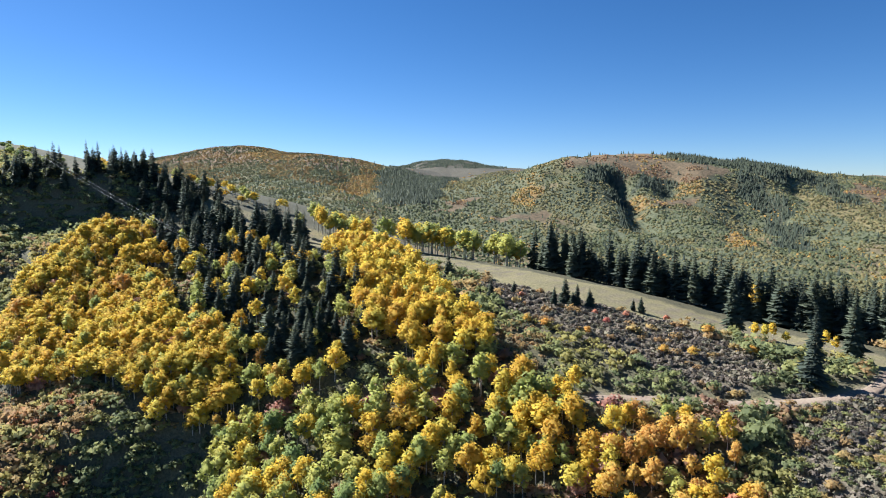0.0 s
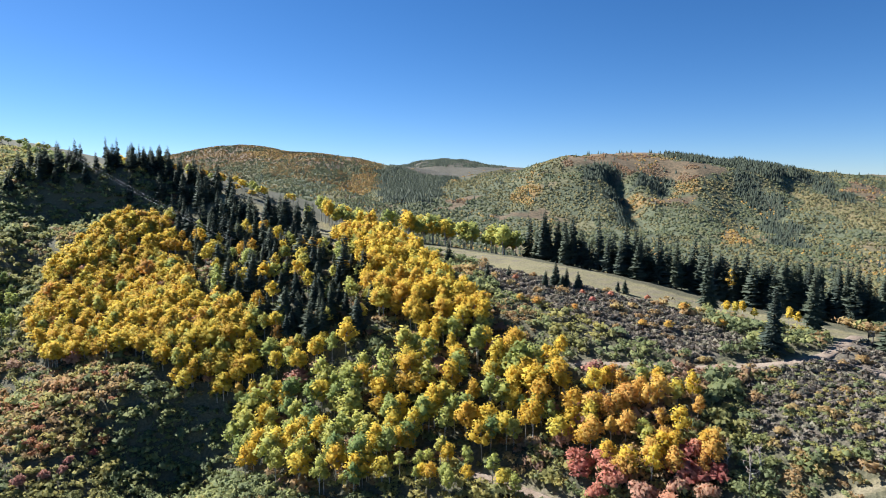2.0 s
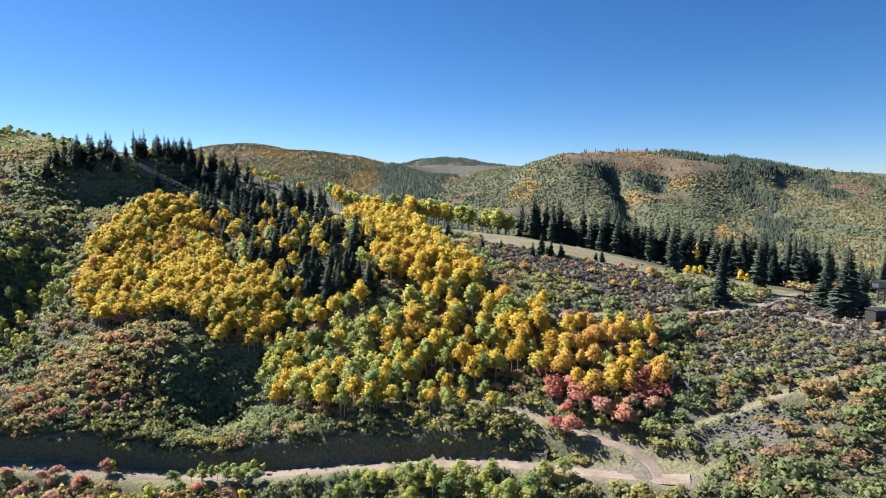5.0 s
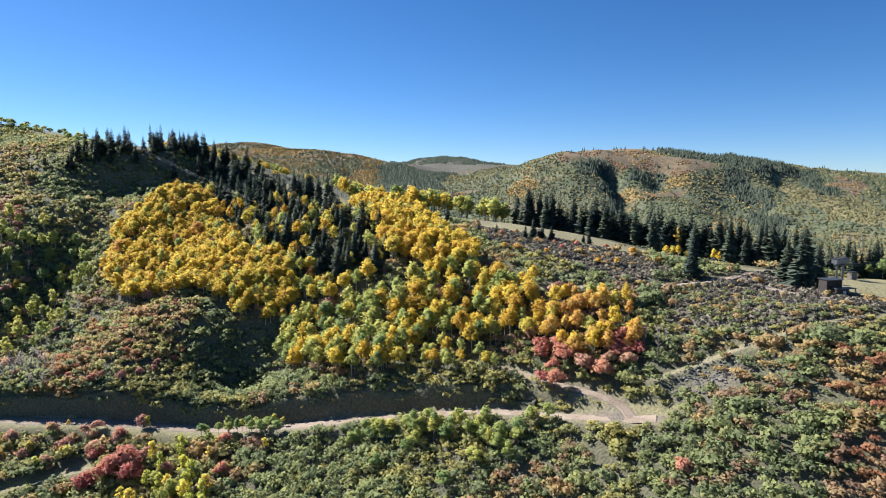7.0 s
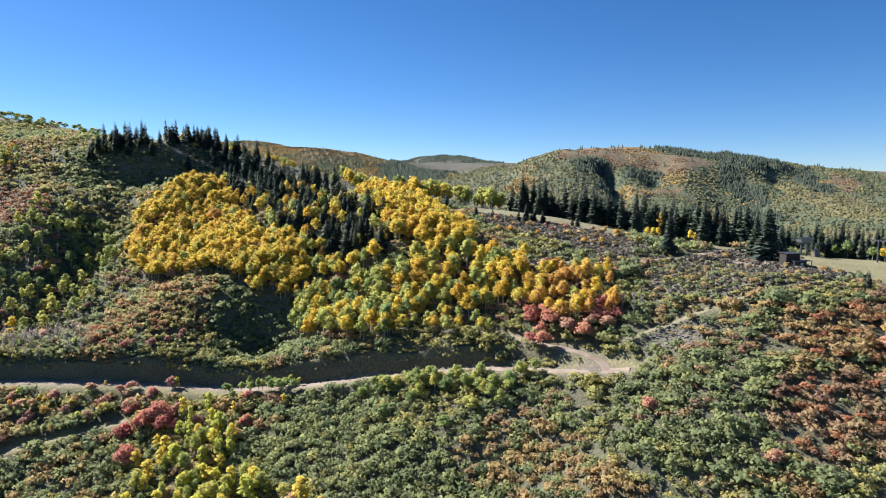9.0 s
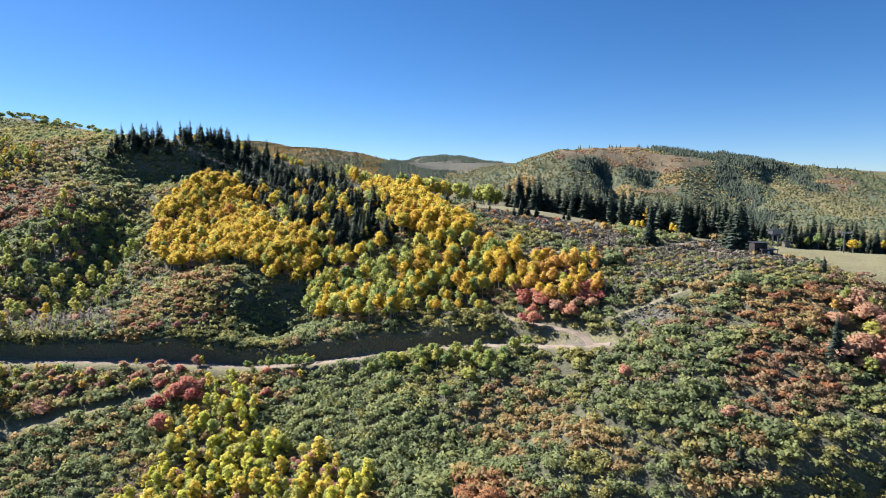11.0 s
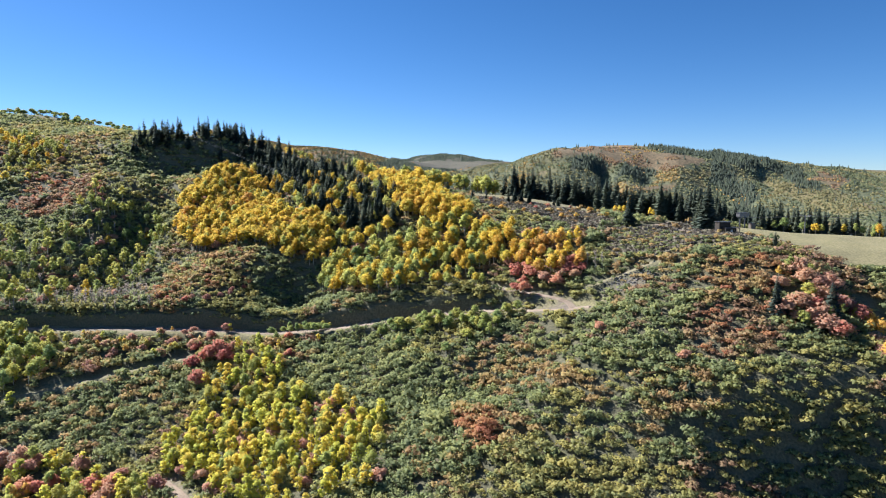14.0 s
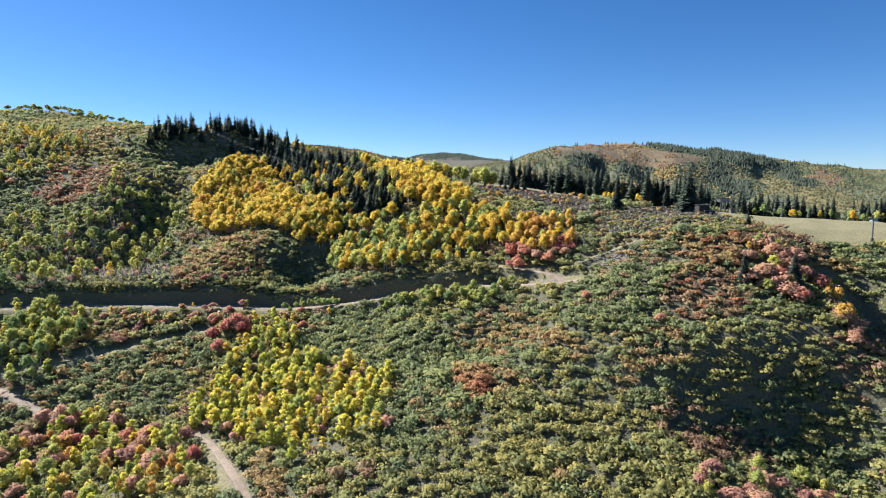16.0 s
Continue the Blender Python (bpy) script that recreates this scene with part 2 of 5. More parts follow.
# Spurs and hollows too small for the table: x, y, height, two half-widths, turn.
SWELLS = [(-122, 238, 6.5, 24, 18, 0.4), (-76, 224, -14.0, 22, 18, 0.0), (-198, 398, 9.0, 46, 13, 0.1), (-192, 371, -9.0, 40, 15, 0.1),
          (118, 56, -20.0, 28, 26, 0.5), (160, 100, -17.0, 16, 28, 0.0), (102, 91, 5.0, 34, 10, 0.0), (94, 68, -8.0, 22, 14, 0.0),
          (-194, 298, -12.0, 17, 46, 0.12), (-236, 318, 7.0, 22, 48, 0.12), (-160, 338, 6.0, 18, 26, 0.3), (18, 128, -6.5, 30, 15, 0.0)]

# Tracks: centre lines on the plan, half-width, and how far their bank reaches.
TRACKS = {
    "lower": ([(-330, 214), (-230, 210), (-161, 206), (-130, 204), (-99, 200), (-67, 195), (-36, 188), (-6, 180), (12, 174), (28, 167), (42, 160), (52, 154), (58, 152)], 2.6, 6.0),
    "bend": ([(52, 154), (53, 159), (48, 166), (40, 172), (28, 182), (18, 191), (8, 198)], 2.0, 3.0),
    "upper": ([(38, 221), (55, 217), (71, 212), (87, 210), (102, 211), (113, 219), (122, 229), (131, 238)], 1.9, 4.0),
    "fork": ([(103, 212), (114, 204), (119, 191), (128, 182)], 1.6, 3.0),
    "contour": ([(62, 165), (75, 166), (87, 165), (103, 162), (124, 168), (150, 178)], 1.0, 2.5),
    "terrace": ([(-215, 158), (-178, 166), (-160, 172), (-139, 178), (-118, 185)], 1.5, 3.0),
    "bottom": ([(-50, 45), (-62, 65), (-74, 83), (-87, 102), (-99, 113)], 1.6, 4.0),
    "valley": ([(-260, 172), (-200, 150), (-181, 140), (-165, 132)], 2.2, 4.0),
}


def along(line, step):
    out = []
    for (ax, ay), (bx, by) in zip(line, line[1:]):
        n = max(1, int(math.hypot(bx - ax, by - ay) / step))
        out += [(ax + (bx - ax) * k / n, ay + (by - ay) * k / n) for k in range(n)]
    out = np.array(out + [line[-1]], float)
    for _ in range(6):
        out[1:-1] = 0.25 * out[:-2] + 0.5 * out[1:-1] + 0.25 * out[2:]
    return out


LINES = {}
for key, (line, half, bank) in TRACKS.items():
    c = along(line, 2.0)
    z = base_height(c[:, 0], c[:, 1])
    for _ in range(25):
        z[1:-1] = 0.25 * z[:-2] + 0.5 * z[1:-1] + 0.25 * z[2:]
    LINES[key] = (c, z, half, bank)


def track_distance(x, y, key):
    c, z, half, bank = LINES[key]
    best, level = np.full(len(x), 1e9), np.zeros(len(x))
    inside = np.nonzero((x > c[:, 0].min() - 30) & (x < c[:, 0].max() + 30) & (y > c[:, 1].min() - 30) & (y < c[:, 1].max() + 30))[0]
    if len(inside):
        px, py = x[inside], y[inside]
        b, lv = np.full(len(px), 1e9), np.zeros(len(px))
        for k in range(len(c) - 1):
            d = c[k + 1] - c[k]
            s = np.clip(((px - c[k, 0]) * d[0] + (py - c[k, 1]) * d[1]) / (d @ d), 0, 1)
            r = np.hypot(px - c[k, 0] - s * d[0], py - c[k, 1] - s * d[1])
            closer = r < b
            b, lv = np.where(closer, r, b), np.where(closer, z[k] + s * (z[k + 1] - z[k]), lv)
        best[inside], level[inside] = b, lv
    return best, level


def height(x, y):
    x, y = np.atleast_1d(np.asarray(x, float)), np.atleast_1d(np.asarray(y, float))
    h = base_height(x, y)
    for key, (c, z, half, bank) in LINES.items():
        r, level = track_distance(x, y, key)
        if key == "lower":
            above_road = y > np.interp(x, c[:, 0], c[:, 1])
            h = h + above_road * 6.0 * smooth(r, half + 1.4, half + 4.6) * (1 - smooth(r, 10, 34)) * (1 - smooth(x, 5, 30))
            bank = np.where(above_road & (x < 20), 1.2, bank)
        w = 1 - smooth(r, half + 0.8, half + 0.8 + bank)
        h = h * (1 - w) + level * w
    return h


def spot(x, y):
    return float(height([x], [y])[0])


def inside(poly, x, y):
    """Which of the points lie within a plan outline."""
    hit = np.zeros(len(x), bool)
    for (ax, ay), (bx, by) in zip(poly, poly[1:] + poly[:1]):
        if ay != by:
            hit ^= ((ay > y) != (by > y)) & (x < (bx - ax) * (y - ay) / (by - ay) + ax)
    return hit


# ---- meshes ----
def mesh_object(name, verts, quads, mat, tint=None, smooth_faces=False, normals=None):
    """One mesh from arrays of places and four-cornered faces."""
    v, q = np.asarray(verts, np.float32), np.asarray(quads, np.int32)
    me = bpy.data.meshes.new(name)
    me.vertices.add(len(v))
    me.vertices.foreach_set("co", v.ravel())
    me.loops.add(q.size)
    me.loops.foreach_set("vertex_index", q.ravel())
    me.polygons.add(len(q))
    me.polygons.foreach_set("loop_start", np.arange(len(q), dtype=np.int32) * q.shape[1])
    me.polygons.foreach_set("use_smooth", np.full(len(q), smooth_faces))
    if tint is not None:
        me.attributes.new("tint", "FLOAT", "POINT").data.foreach_set("value", np.asarray(tint, np.float32))
    me.materials.append(mat)
    me.update(calc_edges=True)
    me.validate()
    if normals is not None:
        n = np.asarray(normals, np.float32)
        me.normals_split_custom_set_from_vertices(n / (np.linalg.norm(n, axis=1)[:, None] + 1e-9))
    return me


def part(name, me, parent, label=""):
    ob = new(name, me)
    ob.parent = parent
    return tagged(ob, label)


def box(bm, centre, size, turn=0.0, bevel=0.0):
    made = bmesh.ops.create_cube(bm, size=1.0)["verts"]
    bmesh.ops.scale(bm, vec=size, verts=made)
    if bevel:
        edges = list({e for v in made for e in v.link_edges})
        made = list({v for f in bmesh.ops.bevel(bm, geom=edges, offset=bevel, segments=1, affect="EDGES")["faces"] for v in f.verts} | {v for v in made if v.is_valid})
    bmesh.ops.rotate(bm, cent=(0, 0, 0), matrix=Matrix.Rotation(turn, 3, "Z"), verts=made)
    bmesh.ops.translate(bm, vec=centre, verts=made)


def finish(bm, name, mat):
    me = bpy.data.meshes.new(name)
    bm.to_mesh(me)
    bm.free()
    me.materials.append(mat)
    return me


def tube(points, radii, sides=6):
    """A tapering round stem along points, as places and faces."""
    pts = np.asarray(points, float)
    v, f = [], []
    for k, p in enumerate(pts):
        d = pts[min(k + 1, len(pts) - 1)] - pts[max(k - 1, 0)]
        d = d / (np.linalg.norm(d) + 1e-9)
        a = np.cross(d, (0.31, 0.95, 0.05))
        a = a / (np.linalg.norm(a) + 1e-9)
        b = np.cross(d, a)
        for s in range(sides):
            t = 2 * math.pi * s / sides
            v.append(p + radii[k] * (math.cos(t) * a + math.sin(t) * b))
    for k in range(len(pts) - 1):
        for s in range(sides):
            f.append((k * sides + s, k * sides + (s + 1) % sides, (k + 1) * sides + (s + 1) % sides, (k + 1) * sides + s))
    return np.array(v), np.array(f)


def grafted(stem, limbs):
    """Stem and limbs as one connected mesh: each limb shares its first corner with the nearest one of the stem."""
    v, f = stem
    base = len(v)
    vs, fs, at = [v], [f], base
    for lv, lf in limbs:
        near = int(np.argmin(((v - lv[0]) ** 2).sum(1)))
        g = lf + at
        g[g == at] = near
        vs.append(lv)
        fs.append(g)
        at += len(lv)
    return np.concatenate(vs), np.concatenate(fs)


def joined(pieces):
    v, f, at = [], [], 0
    for a, b in pieces:
        v.append(a)
        f.append(b + at)
        at += len(a)
    return np.concatenate(v), np.concatenate(f)


def leaf_clumps(rng, centres, out, size, droop=0.0):
    """Small three-cornered sprays of leaves round the given places, facing mostly outwards."""
    n = len(centres)
    nrm = out + rng.normal(0, 0.55, (n, 3)) + (0, 0, 0.25 - droop)
    nrm /= np.linalg.norm(nrm, axis=1)[:, None]
    a = np.cross(nrm, rng.normal(0, 1, (n, 3)))
    a /= np.linalg.norm(a, axis=1)[:, None] + 1e-9
    b = np.cross(nrm, a)
    s = size * rng.uniform(0.6, 1.35, (n, 1))
    v = np.stack([centres - a * s - b * s * 0.6, centres + a * s - b * s * rng.uniform(0.2, 0.8, (n, 1)), centres + a * s * rng.uniform(-0.5, 0.5, (n, 1)) + b * s * 1.05 + nrm * s * 0.25], 1)
    return v.reshape(-1, 3), np.arange(3 * n).reshape(-1, 3)


def heart(rng, x, y, z, r, k):
    """The dense inside of one puff of leaves."""
    d = np.array([(1, 0, -0.2), (0, 1, 0.1), (-1, 0, -0.1), (0, -1, 0.2), (0.1, 0.1, 1), (-0.1, 0, -0.8)], float)
    v = np.array([x, y, z]) + d * r * 0.66 * rng.uniform(0.8, 1.15, (6, 1)) * (1, 1, k) + rng.normal(0, 0.08 * r, (6, 3))
    return v, np.array([(0, 1, 4), (1, 2, 4), (2, 3, 4), (3, 0, 4), (1, 0, 5), (2, 1, 5), (3, 2, 5), (0, 3, 5)])


def lobes_crown(rng, lobes, count, size, hearts_every=1):
    """A crown of several uneven puffs (x, y, z, radius, height factor)."""
    cs, outs = [], []
    total = sum(r[3] ** 2 for r in lobes)
    for x, y, z, r, k in lobes:
        n = max(6, int(count * r * r / total))
        d = rng.normal(0, 1, (n, 3))
        d /= np.linalg.norm(d, axis=1)[:, None]
        d[:, 2] = np.where(d[:, 2] < -0.35, -d[:, 2], d[:, 2])
        rad = r * rng.uniform(0.55, 1.08, (n, 1))
        cs.append(np.array([x, y, z]) + d * rad * (1, 1, k))
        outs.append(d)
    cs, outs = np.concatenate(cs), np.concatenate(outs)
    v, f = leaf_clumps(rng, cs, outs, size)
    cored = lobes[::-hearts_every]
    hearts = [heart(rng, *lobe) for lobe in cored]
    # the puffs are shaded as rounded masses: each spray leans with its puff and a little with the whole crown
    mid = np.array([np.mean([b[0] for b in lobes]), np.mean([b[1] for b in lobes]), np.mean([b[2] for b in lobes])])
    whole = cs - mid
    whole /= np.linalg.norm(whole, axis=1)[:, None] + 1e-9
    lean = np.repeat(outs + 0.45 * whole + rng.normal(0, 0.3, outs.shape) + (0, 0, 0.4), 3, axis=0)
    inner = [hv - np.array(lobe[:3]) + (0, 0, 0.4 * lobe[3]) for (hv, hf), lobe in zip(hearts, cored)]
    return (*joined([(v, f)] + hearts), np.concatenate([lean] + inner))


def aspen_shape(rng, tall, wide, count, size, low=0.42, limbs=8):
    """Pale slender stem with thin limbs and a ragged rounded crown."""
    lean = rng.normal(0, 0.025, 2) * tall
    stem = [np.array([lean[0] * s * s, lean[1] * s * s, tall * s]) for s in (-0.06, 0.0, 0.3, 0.6, 0.92)]
    rad = 0.011 * tall + 0.04
    pieces = [tube(stem, [rad * 1.2, rad, rad * 0.8, rad * 0.55, rad * 0.15], 6)]
    lobes = [(lean[0], lean[1], tall * 0.88, wide * 0.30, 1.3)]
    for k in range(8):
        u = k / 7
        s = low + 0.10 + (0.84 - low - 0.10) * u
        t = 2.4 * k + rng.uniform(-0.5, 0.5)
        full = math.sin(math.pi * (0.22 + 0.62 * u))
        reach = wide * rng.uniform(0.22, 0.36) * full
        tip = np.array([lean[0] * s * s + reach * math.cos(t), lean[1] * s * s + reach * math.sin(t), tall * (s + 0.03)])
        root = np.array([lean[0] * s * s, lean[1] * s * s, tall * (s - 0.08)])
        pieces.append(tube([root, (root + tip) / 2 + (0, 0, 0.02 * tall), tip], [rad * 0.4, rad * 0.28, rad * 0.1], 3))
        lobes.append((*tip, wide * rng.uniform(0.22, 0.34) * (0.6 + 0.4 * full), rng.uniform(0.95, 1.35)))
    return grafted(pieces[0], pieces[1:1 + limbs]), lobes_crown(rng, lobes, count, size)


def bush_shape(rng, tall, wide, count, size, stems=4, puff=1.0):
    """Several short stems from one root and a low, lumpy dome of leaves."""
    pieces, lobes = [], []
    for k in range(stems):
        t = 6.28 * k / stems + rng.uniform(-0.5, 0.5)
        r = wide * rng.uniform(0.18, 0.34) / puff ** 0.4
        tip = np.array([r * math.cos(t), r * math.sin(t), tall * rng.uniform(0.42, 0.76)])
        pieces.append(tube([(0, 0, -0.35), tip * (0.4, 0.4, 0.5), tip], [0.07, 0.05, 0.02], 4))
        lobes.append((*tip, puff * wide * rng.uniform(0.24, 0.36), max(tall / wide, 0.72) * rng.uniform(0.8, 1.15)))
    lobes.append((0, 0, tall * 0.66, puff * wide * 0.32, max(tall / wide, 0.8)))
    return grafted(pieces[0], pieces[1:]), lobes_crown(rng, lobes, count, size, 2 if puff < 0.95 else 1)


def fir_shape(rng, tall, wide, tiers, per, bough=1.0):
    """A spire of drooping boughs in uneven whorls round a straight stem."""
    stem = tube([(0, 0, -0.8), (0, 0, 0), (0, 0, tall * 0.5), (0, 0, tall * 0.96)], [0.022 * tall, 0.018 * tall, 0.011 * tall, 0.01], 6)
    v, f = [], []
    count = tiers * per
    gap = rng.uniform(0, 6.28, 3)
    for k in range(count):
        s = (k + rng.random()) / count
        s = 1 - (1 - s) ** 0.8
        z = tall * (0.07 + 0.91 * s)
        t = 2.4 * k + rng.uniform(-0.5, 0.5)
        r = (wide * (1 - s) ** 0.78 * (0.9 + 0.16 * math.sin(t + gap[0] + 5 * s) + 0.1 * math.sin(23 * s + gap[1])) + 0.26) * rng.uniform(0.55, 1.1)
        r *= min(1.0, 0.6 + 4 * s)
        fall = r * rng.uniform(0.12, 0.45) * (1.2 - s)
        w = max(0.2, bough * r * rng.uniform(0.2, 0.34))
        d, side = np.array([math.cos(t), math.sin(t), 0]), np.array([-math.sin(t), math.cos(t), 0])
        mid, tip = d * r * 0.55 + (0, 0, z - fall * 0.3 + w * 0.25), d * r + (0, 0, z - fall + 0.06 * r)
        at = len(v)
        v += [np.array([0, 0, z]), mid + side * w - (0, 0, w * rng.uniform(0.4, 0.9)), tip, mid - side * w - (0, 0, w * rng.uniform(0.4, 0.9)), mid]
        f += [(at, at + 4, at + 2, at + 1), (at, at + 3, at + 2, at + 4)]
    v = np.array(v)
    lean = v * (1, 1, 0) / (np.linalg.norm(v[:, :2], axis=1)[:, None] + 0.15) + (0, 0, 0.8) + rng.normal(0, 0.25, v.shape)
    return stem, (v, np.array(f), lean)


class Plants:
    """A kind of plant: a few shapes, put in many places; the first ones as things, the rest as one joined growth."""

    def __init__(self, name, shapes, leaf, bark, label, category, group, things, crown="crown", stem="trunk", coarse=None, distant=None):
        self.name, self.shapes, self.leaf, self.bark = name, shapes, leaf, bark
        self.label, self.category, self.group, self.things = label, category, group, things
        self.crown, self.stem, self.coarse = crown, stem, coarse or shapes
        self.distant = distant or self.coarse

    def grow(self, places, rng):
        """places: rows of x, y, scale across, scale up."""
        places = np.asarray(places, float).reshape(-1, 4)
        if not len(places):
            return
        places = places[np.argsort(places[:, 1], kind="stable")]
        z = height(places[:, 0], places[:, 1])
        pick = rng.integers(0, len(self.shapes), len(places))
        turn = rng.uniform(0, 6.28, len(places))
        masters = {}
        n = min(self.things, len(places))
        for k in range(n):
            x, y, sx, sz = places[k]
            m = Matrix.Translation((x, y, z[k])) @ Matrix.Rotation(turn[k], 4, "Z")
            if pick[k] not in masters:
                (sv, sf), (cv, cf, cn) = self.shapes[pick[k]]
                root = new(self.name)
                root.empty_display_size = 0.5
                tagged(root, self.label, self.category, self.group)
                part(self.stem, mesh_object(self.stem, sv, sf, self.bark, smooth_faces=True), root)
                part(self.crown, mesh_object(self.crown, cv, cf, self.leaf, smooth_faces=True, normals=cn), root)
                root.matrix_basis = m
                masters[pick[k]] = root
                made = root
            else:
                made = copy_thing(masters[pick[k]], m)
            made.scale = (sx, sx, sz)
        rest = np.arange(n, len(places))
        if not len(rest):
            return
        sv_all, sf_all, cv_all, cf_all, cn_all, tints = [], [], [], [], [], []
        sa = ca = 0
        bare_stems = self.coarse is self.shapes or self.stem == "trunk"
        for k in rest:
            (sv, sf), (cv, cf, cn) = (self.distant if places[k, 1] > 212 else self.coarse)[pick[k] % len(self.coarse)]
            x, y, sx, sz = places[k]
            c, s = math.cos(turn[k]) * sx, math.sin(turn[k]) * sx
            rot = np.array([[c, s, 0], [-s, c, 0], [0, 0, sz]])
            sv_all.append(sv @ rot + (x, y, z[k]))
            cv_all.append(cv @ rot + (x, y, z[k]))
            cn_all.append(cn @ (rot / np.array([sx, sx, sz])))
            sf_all.append(sf + sa)
            cf_all.append(cf + ca)
            tints.append(np.full(len(cv), rng.random()))
            sa, ca = sa + len(sv), ca + len(cv)
        grove = new(self.name + "_growth")
        tagged(grove, self.label, self.category, "", "stuff")
        if bare_stems:
            part("stems", mesh_object("stems", np.concatenate(sv_all), np.concatenate(sf_all), self.bark, smooth_faces=True), grove)
        part("leaves", mesh_object("leaves", np.concatenate(cv_all), np.concatenate(cf_all), self.leaf, np.concatenate(tints), True, np.concatenate(cn_all)), grove)


# ---- plan of the cover ----
ZONES = {
    "gold": [(-178, 320), (-164, 345), (-140, 359), (-118, 318), (-93, 280), (-66, 263), (-60, 242), (-87, 243), (-111, 260), (-142, 262), (-168, 290)],
    "belt": [(-135, 348), (-112, 352), (-88, 345), (-52, 325), (-35, 298), (-23, 258), (-27, 240), (-45, 244), (-70, 262), (-95, 284), (-115, 318)],
    "ridge": [(-52, 330), (-40, 345), (-18, 325), (-5, 292), (12, 254), (14, 236), (-6, 236), (-24, 256), (-33, 290)],
    "mid": [(-68, 236), (-52, 237), (-32, 232), (-15, 238), (8, 234), (32, 223), (33, 210), (28, 197), (18, 197), (4, 202), (-8, 200), (-20, 193), (-36, 198), (-54, 212), (-64, 224)],
    "fringe": [(-30, 203), (-8, 199), (14, 196), (24, 188), (18, 183), (4, 186), (-14, 191), (-32, 196)],
    "right": [(34, 208), (52, 212), (66, 196), (64, 182), (56, 176), (42, 180), (33, 190)],
    "red": [(30, 190), (62, 184), (60, 172), (50, 168), (38, 177), (28, 184)],
    "thin": [(-330, 307), (-241, 285), (-233, 323), (-190, 326), (-176, 300), (-171, 268), (-166, 236), (-190, 228), (-210, 214), (-270, 216), (-330, 240)],
    "west_low": [(-240, 206), (-218, 204), (-191, 199), (-176, 180), (-180, 156), (-200, 146), (-250, 170)],
    "foot": [(66, 50), (112, 62), (116, 44), (70, 34)],
    "edge": [(143, 122), (149, 121), (145, 100), (140, 84), (133, 84), (138, 102)],
    "knob": [(-161, 253), (-124, 264), (-104, 252), (-104, 234), (-108, 222), (-126, 214), (-150, 214)],
    "far_left": [(-460, 480), (-380, 440), (-331, 425), (-288, 393), (-292, 361), (-330, 330), (-460, 330)],
    "maroon_left": [(-302, 357), (-257, 361), (-232, 329), (-256, 305), (-292, 319)],
    "shaded": [(-263, 397), (-225, 404), (-169, 386), (-195, 366), (-197, 344), (-246, 359)],
    "sage": [(8, 308), (40, 288), (83, 252), (90, 223), (72, 215), (54, 234), (34, 255), (20, 275)],
    "young": [(-107, 132), (-93, 148), (-69, 154), (-46, 140), (-22, 118), (-19, 84), (-43, 76), (-60, 82), (-80, 100), (-98, 112)],
    "strip": [(-100, 150), (-92, 170), (-84, 176), (-70, 168), (-66, 152), (-80, 148)],
    "low_mixed": [(-175, 118), (-154, 129), (-127, 126), (-102, 108), (-84, 77), (-98, 66), (-130, 70), (-165, 96)],
    "orange": [(101, 148), (136, 148), (132, 134), (116, 126), (98, 134), (92, 142)],
    "maroon": [(87, 126), (116, 124), (108, 100), (88, 98), (78, 112)],
    "rust": [(0, 113), (15, 109), (16, 92), (2, 92)],
    "maple_right": [(122, 138), (143, 139), (146, 116), (127, 102), (115, 114)],
    "meadow": [(-140, 372), (-100, 378), (-60, 352), (-15, 332), (5, 322), (34, 287), (60, 268), (89, 252), (106, 239), (121, 226), (139, 236), (118, 266), (90, 290), (60, 318), (10, 352), (-60, 395), (-140, 420)],
    "meadow_right": [(126, 186), (139, 200), (150, 230), (190, 262), (300, 250), (300, 150), (190, 148), (160, 152), (147, 165)],
    "yard": [(108, 214), (121, 226), (140, 236), (150, 222), (140, 200), (126, 186), (112, 190)],
    "scree": [(66, 166), (84, 162), (86, 154), (72, 150), (64, 158)],
    "bank": [(-330, 216), (-161, 208), (-99, 203), (-36, 191), (-6, 183), (-8, 189), (-38, 198), (-60, 212), (-99, 216), (-161, 219), (-330, 228)],
    "dark_bowl": [(-104, 236), (-98, 250), (-66, 238), (-52, 214), (-36, 196), (-66, 204), (-99, 214)],
    "saddle": [(-108, 278), (-84, 280), (-58, 262), (-40, 243), (-49, 233), (-70, 240), (-90, 254)],
    "join": [(12, 232), (39, 226), (47, 214), (36, 191), (23, 199)],
    "dry_slope": [(83, 216), (114, 210), (139, 191), (121, 157), (96, 161), (72, 183)],
    "gully": [(150, 135), (158, 130), (165, 112), (161, 90), (151, 82), (150, 100), (152, 120)],
    "hollow": [(82, 82), (100, 84), (128, 80), (134, 66), (120, 56), (96, 56), (84, 64)],
    "track_verge": [(-96, 109), (-87, 105), (-76, 89), (-65, 70), (-62, 66), (-73, 68), (-80, 84)],
    "hut_bank": [(106, 196), (110, 176), (150, 174), (158, 192), (140, 202), (124, 192)],
    "landing": [(44, 164), (54, 152), (62, 150), (66, 154), (58, 160), (46, 168)],
}


def within(name, x, y):
    return inside(ZONES[name], np.asarray(x, float), np.asarray(y, float))


def near_track(x, y, extra):
    close = np.zeros(len(x), bool)
    for key, (c, z, half, bank) in LINES.items():
        close |= track_distance(x, y, key)[0] < half + (extra if half > 1 else 0.55 * extra)
    return close


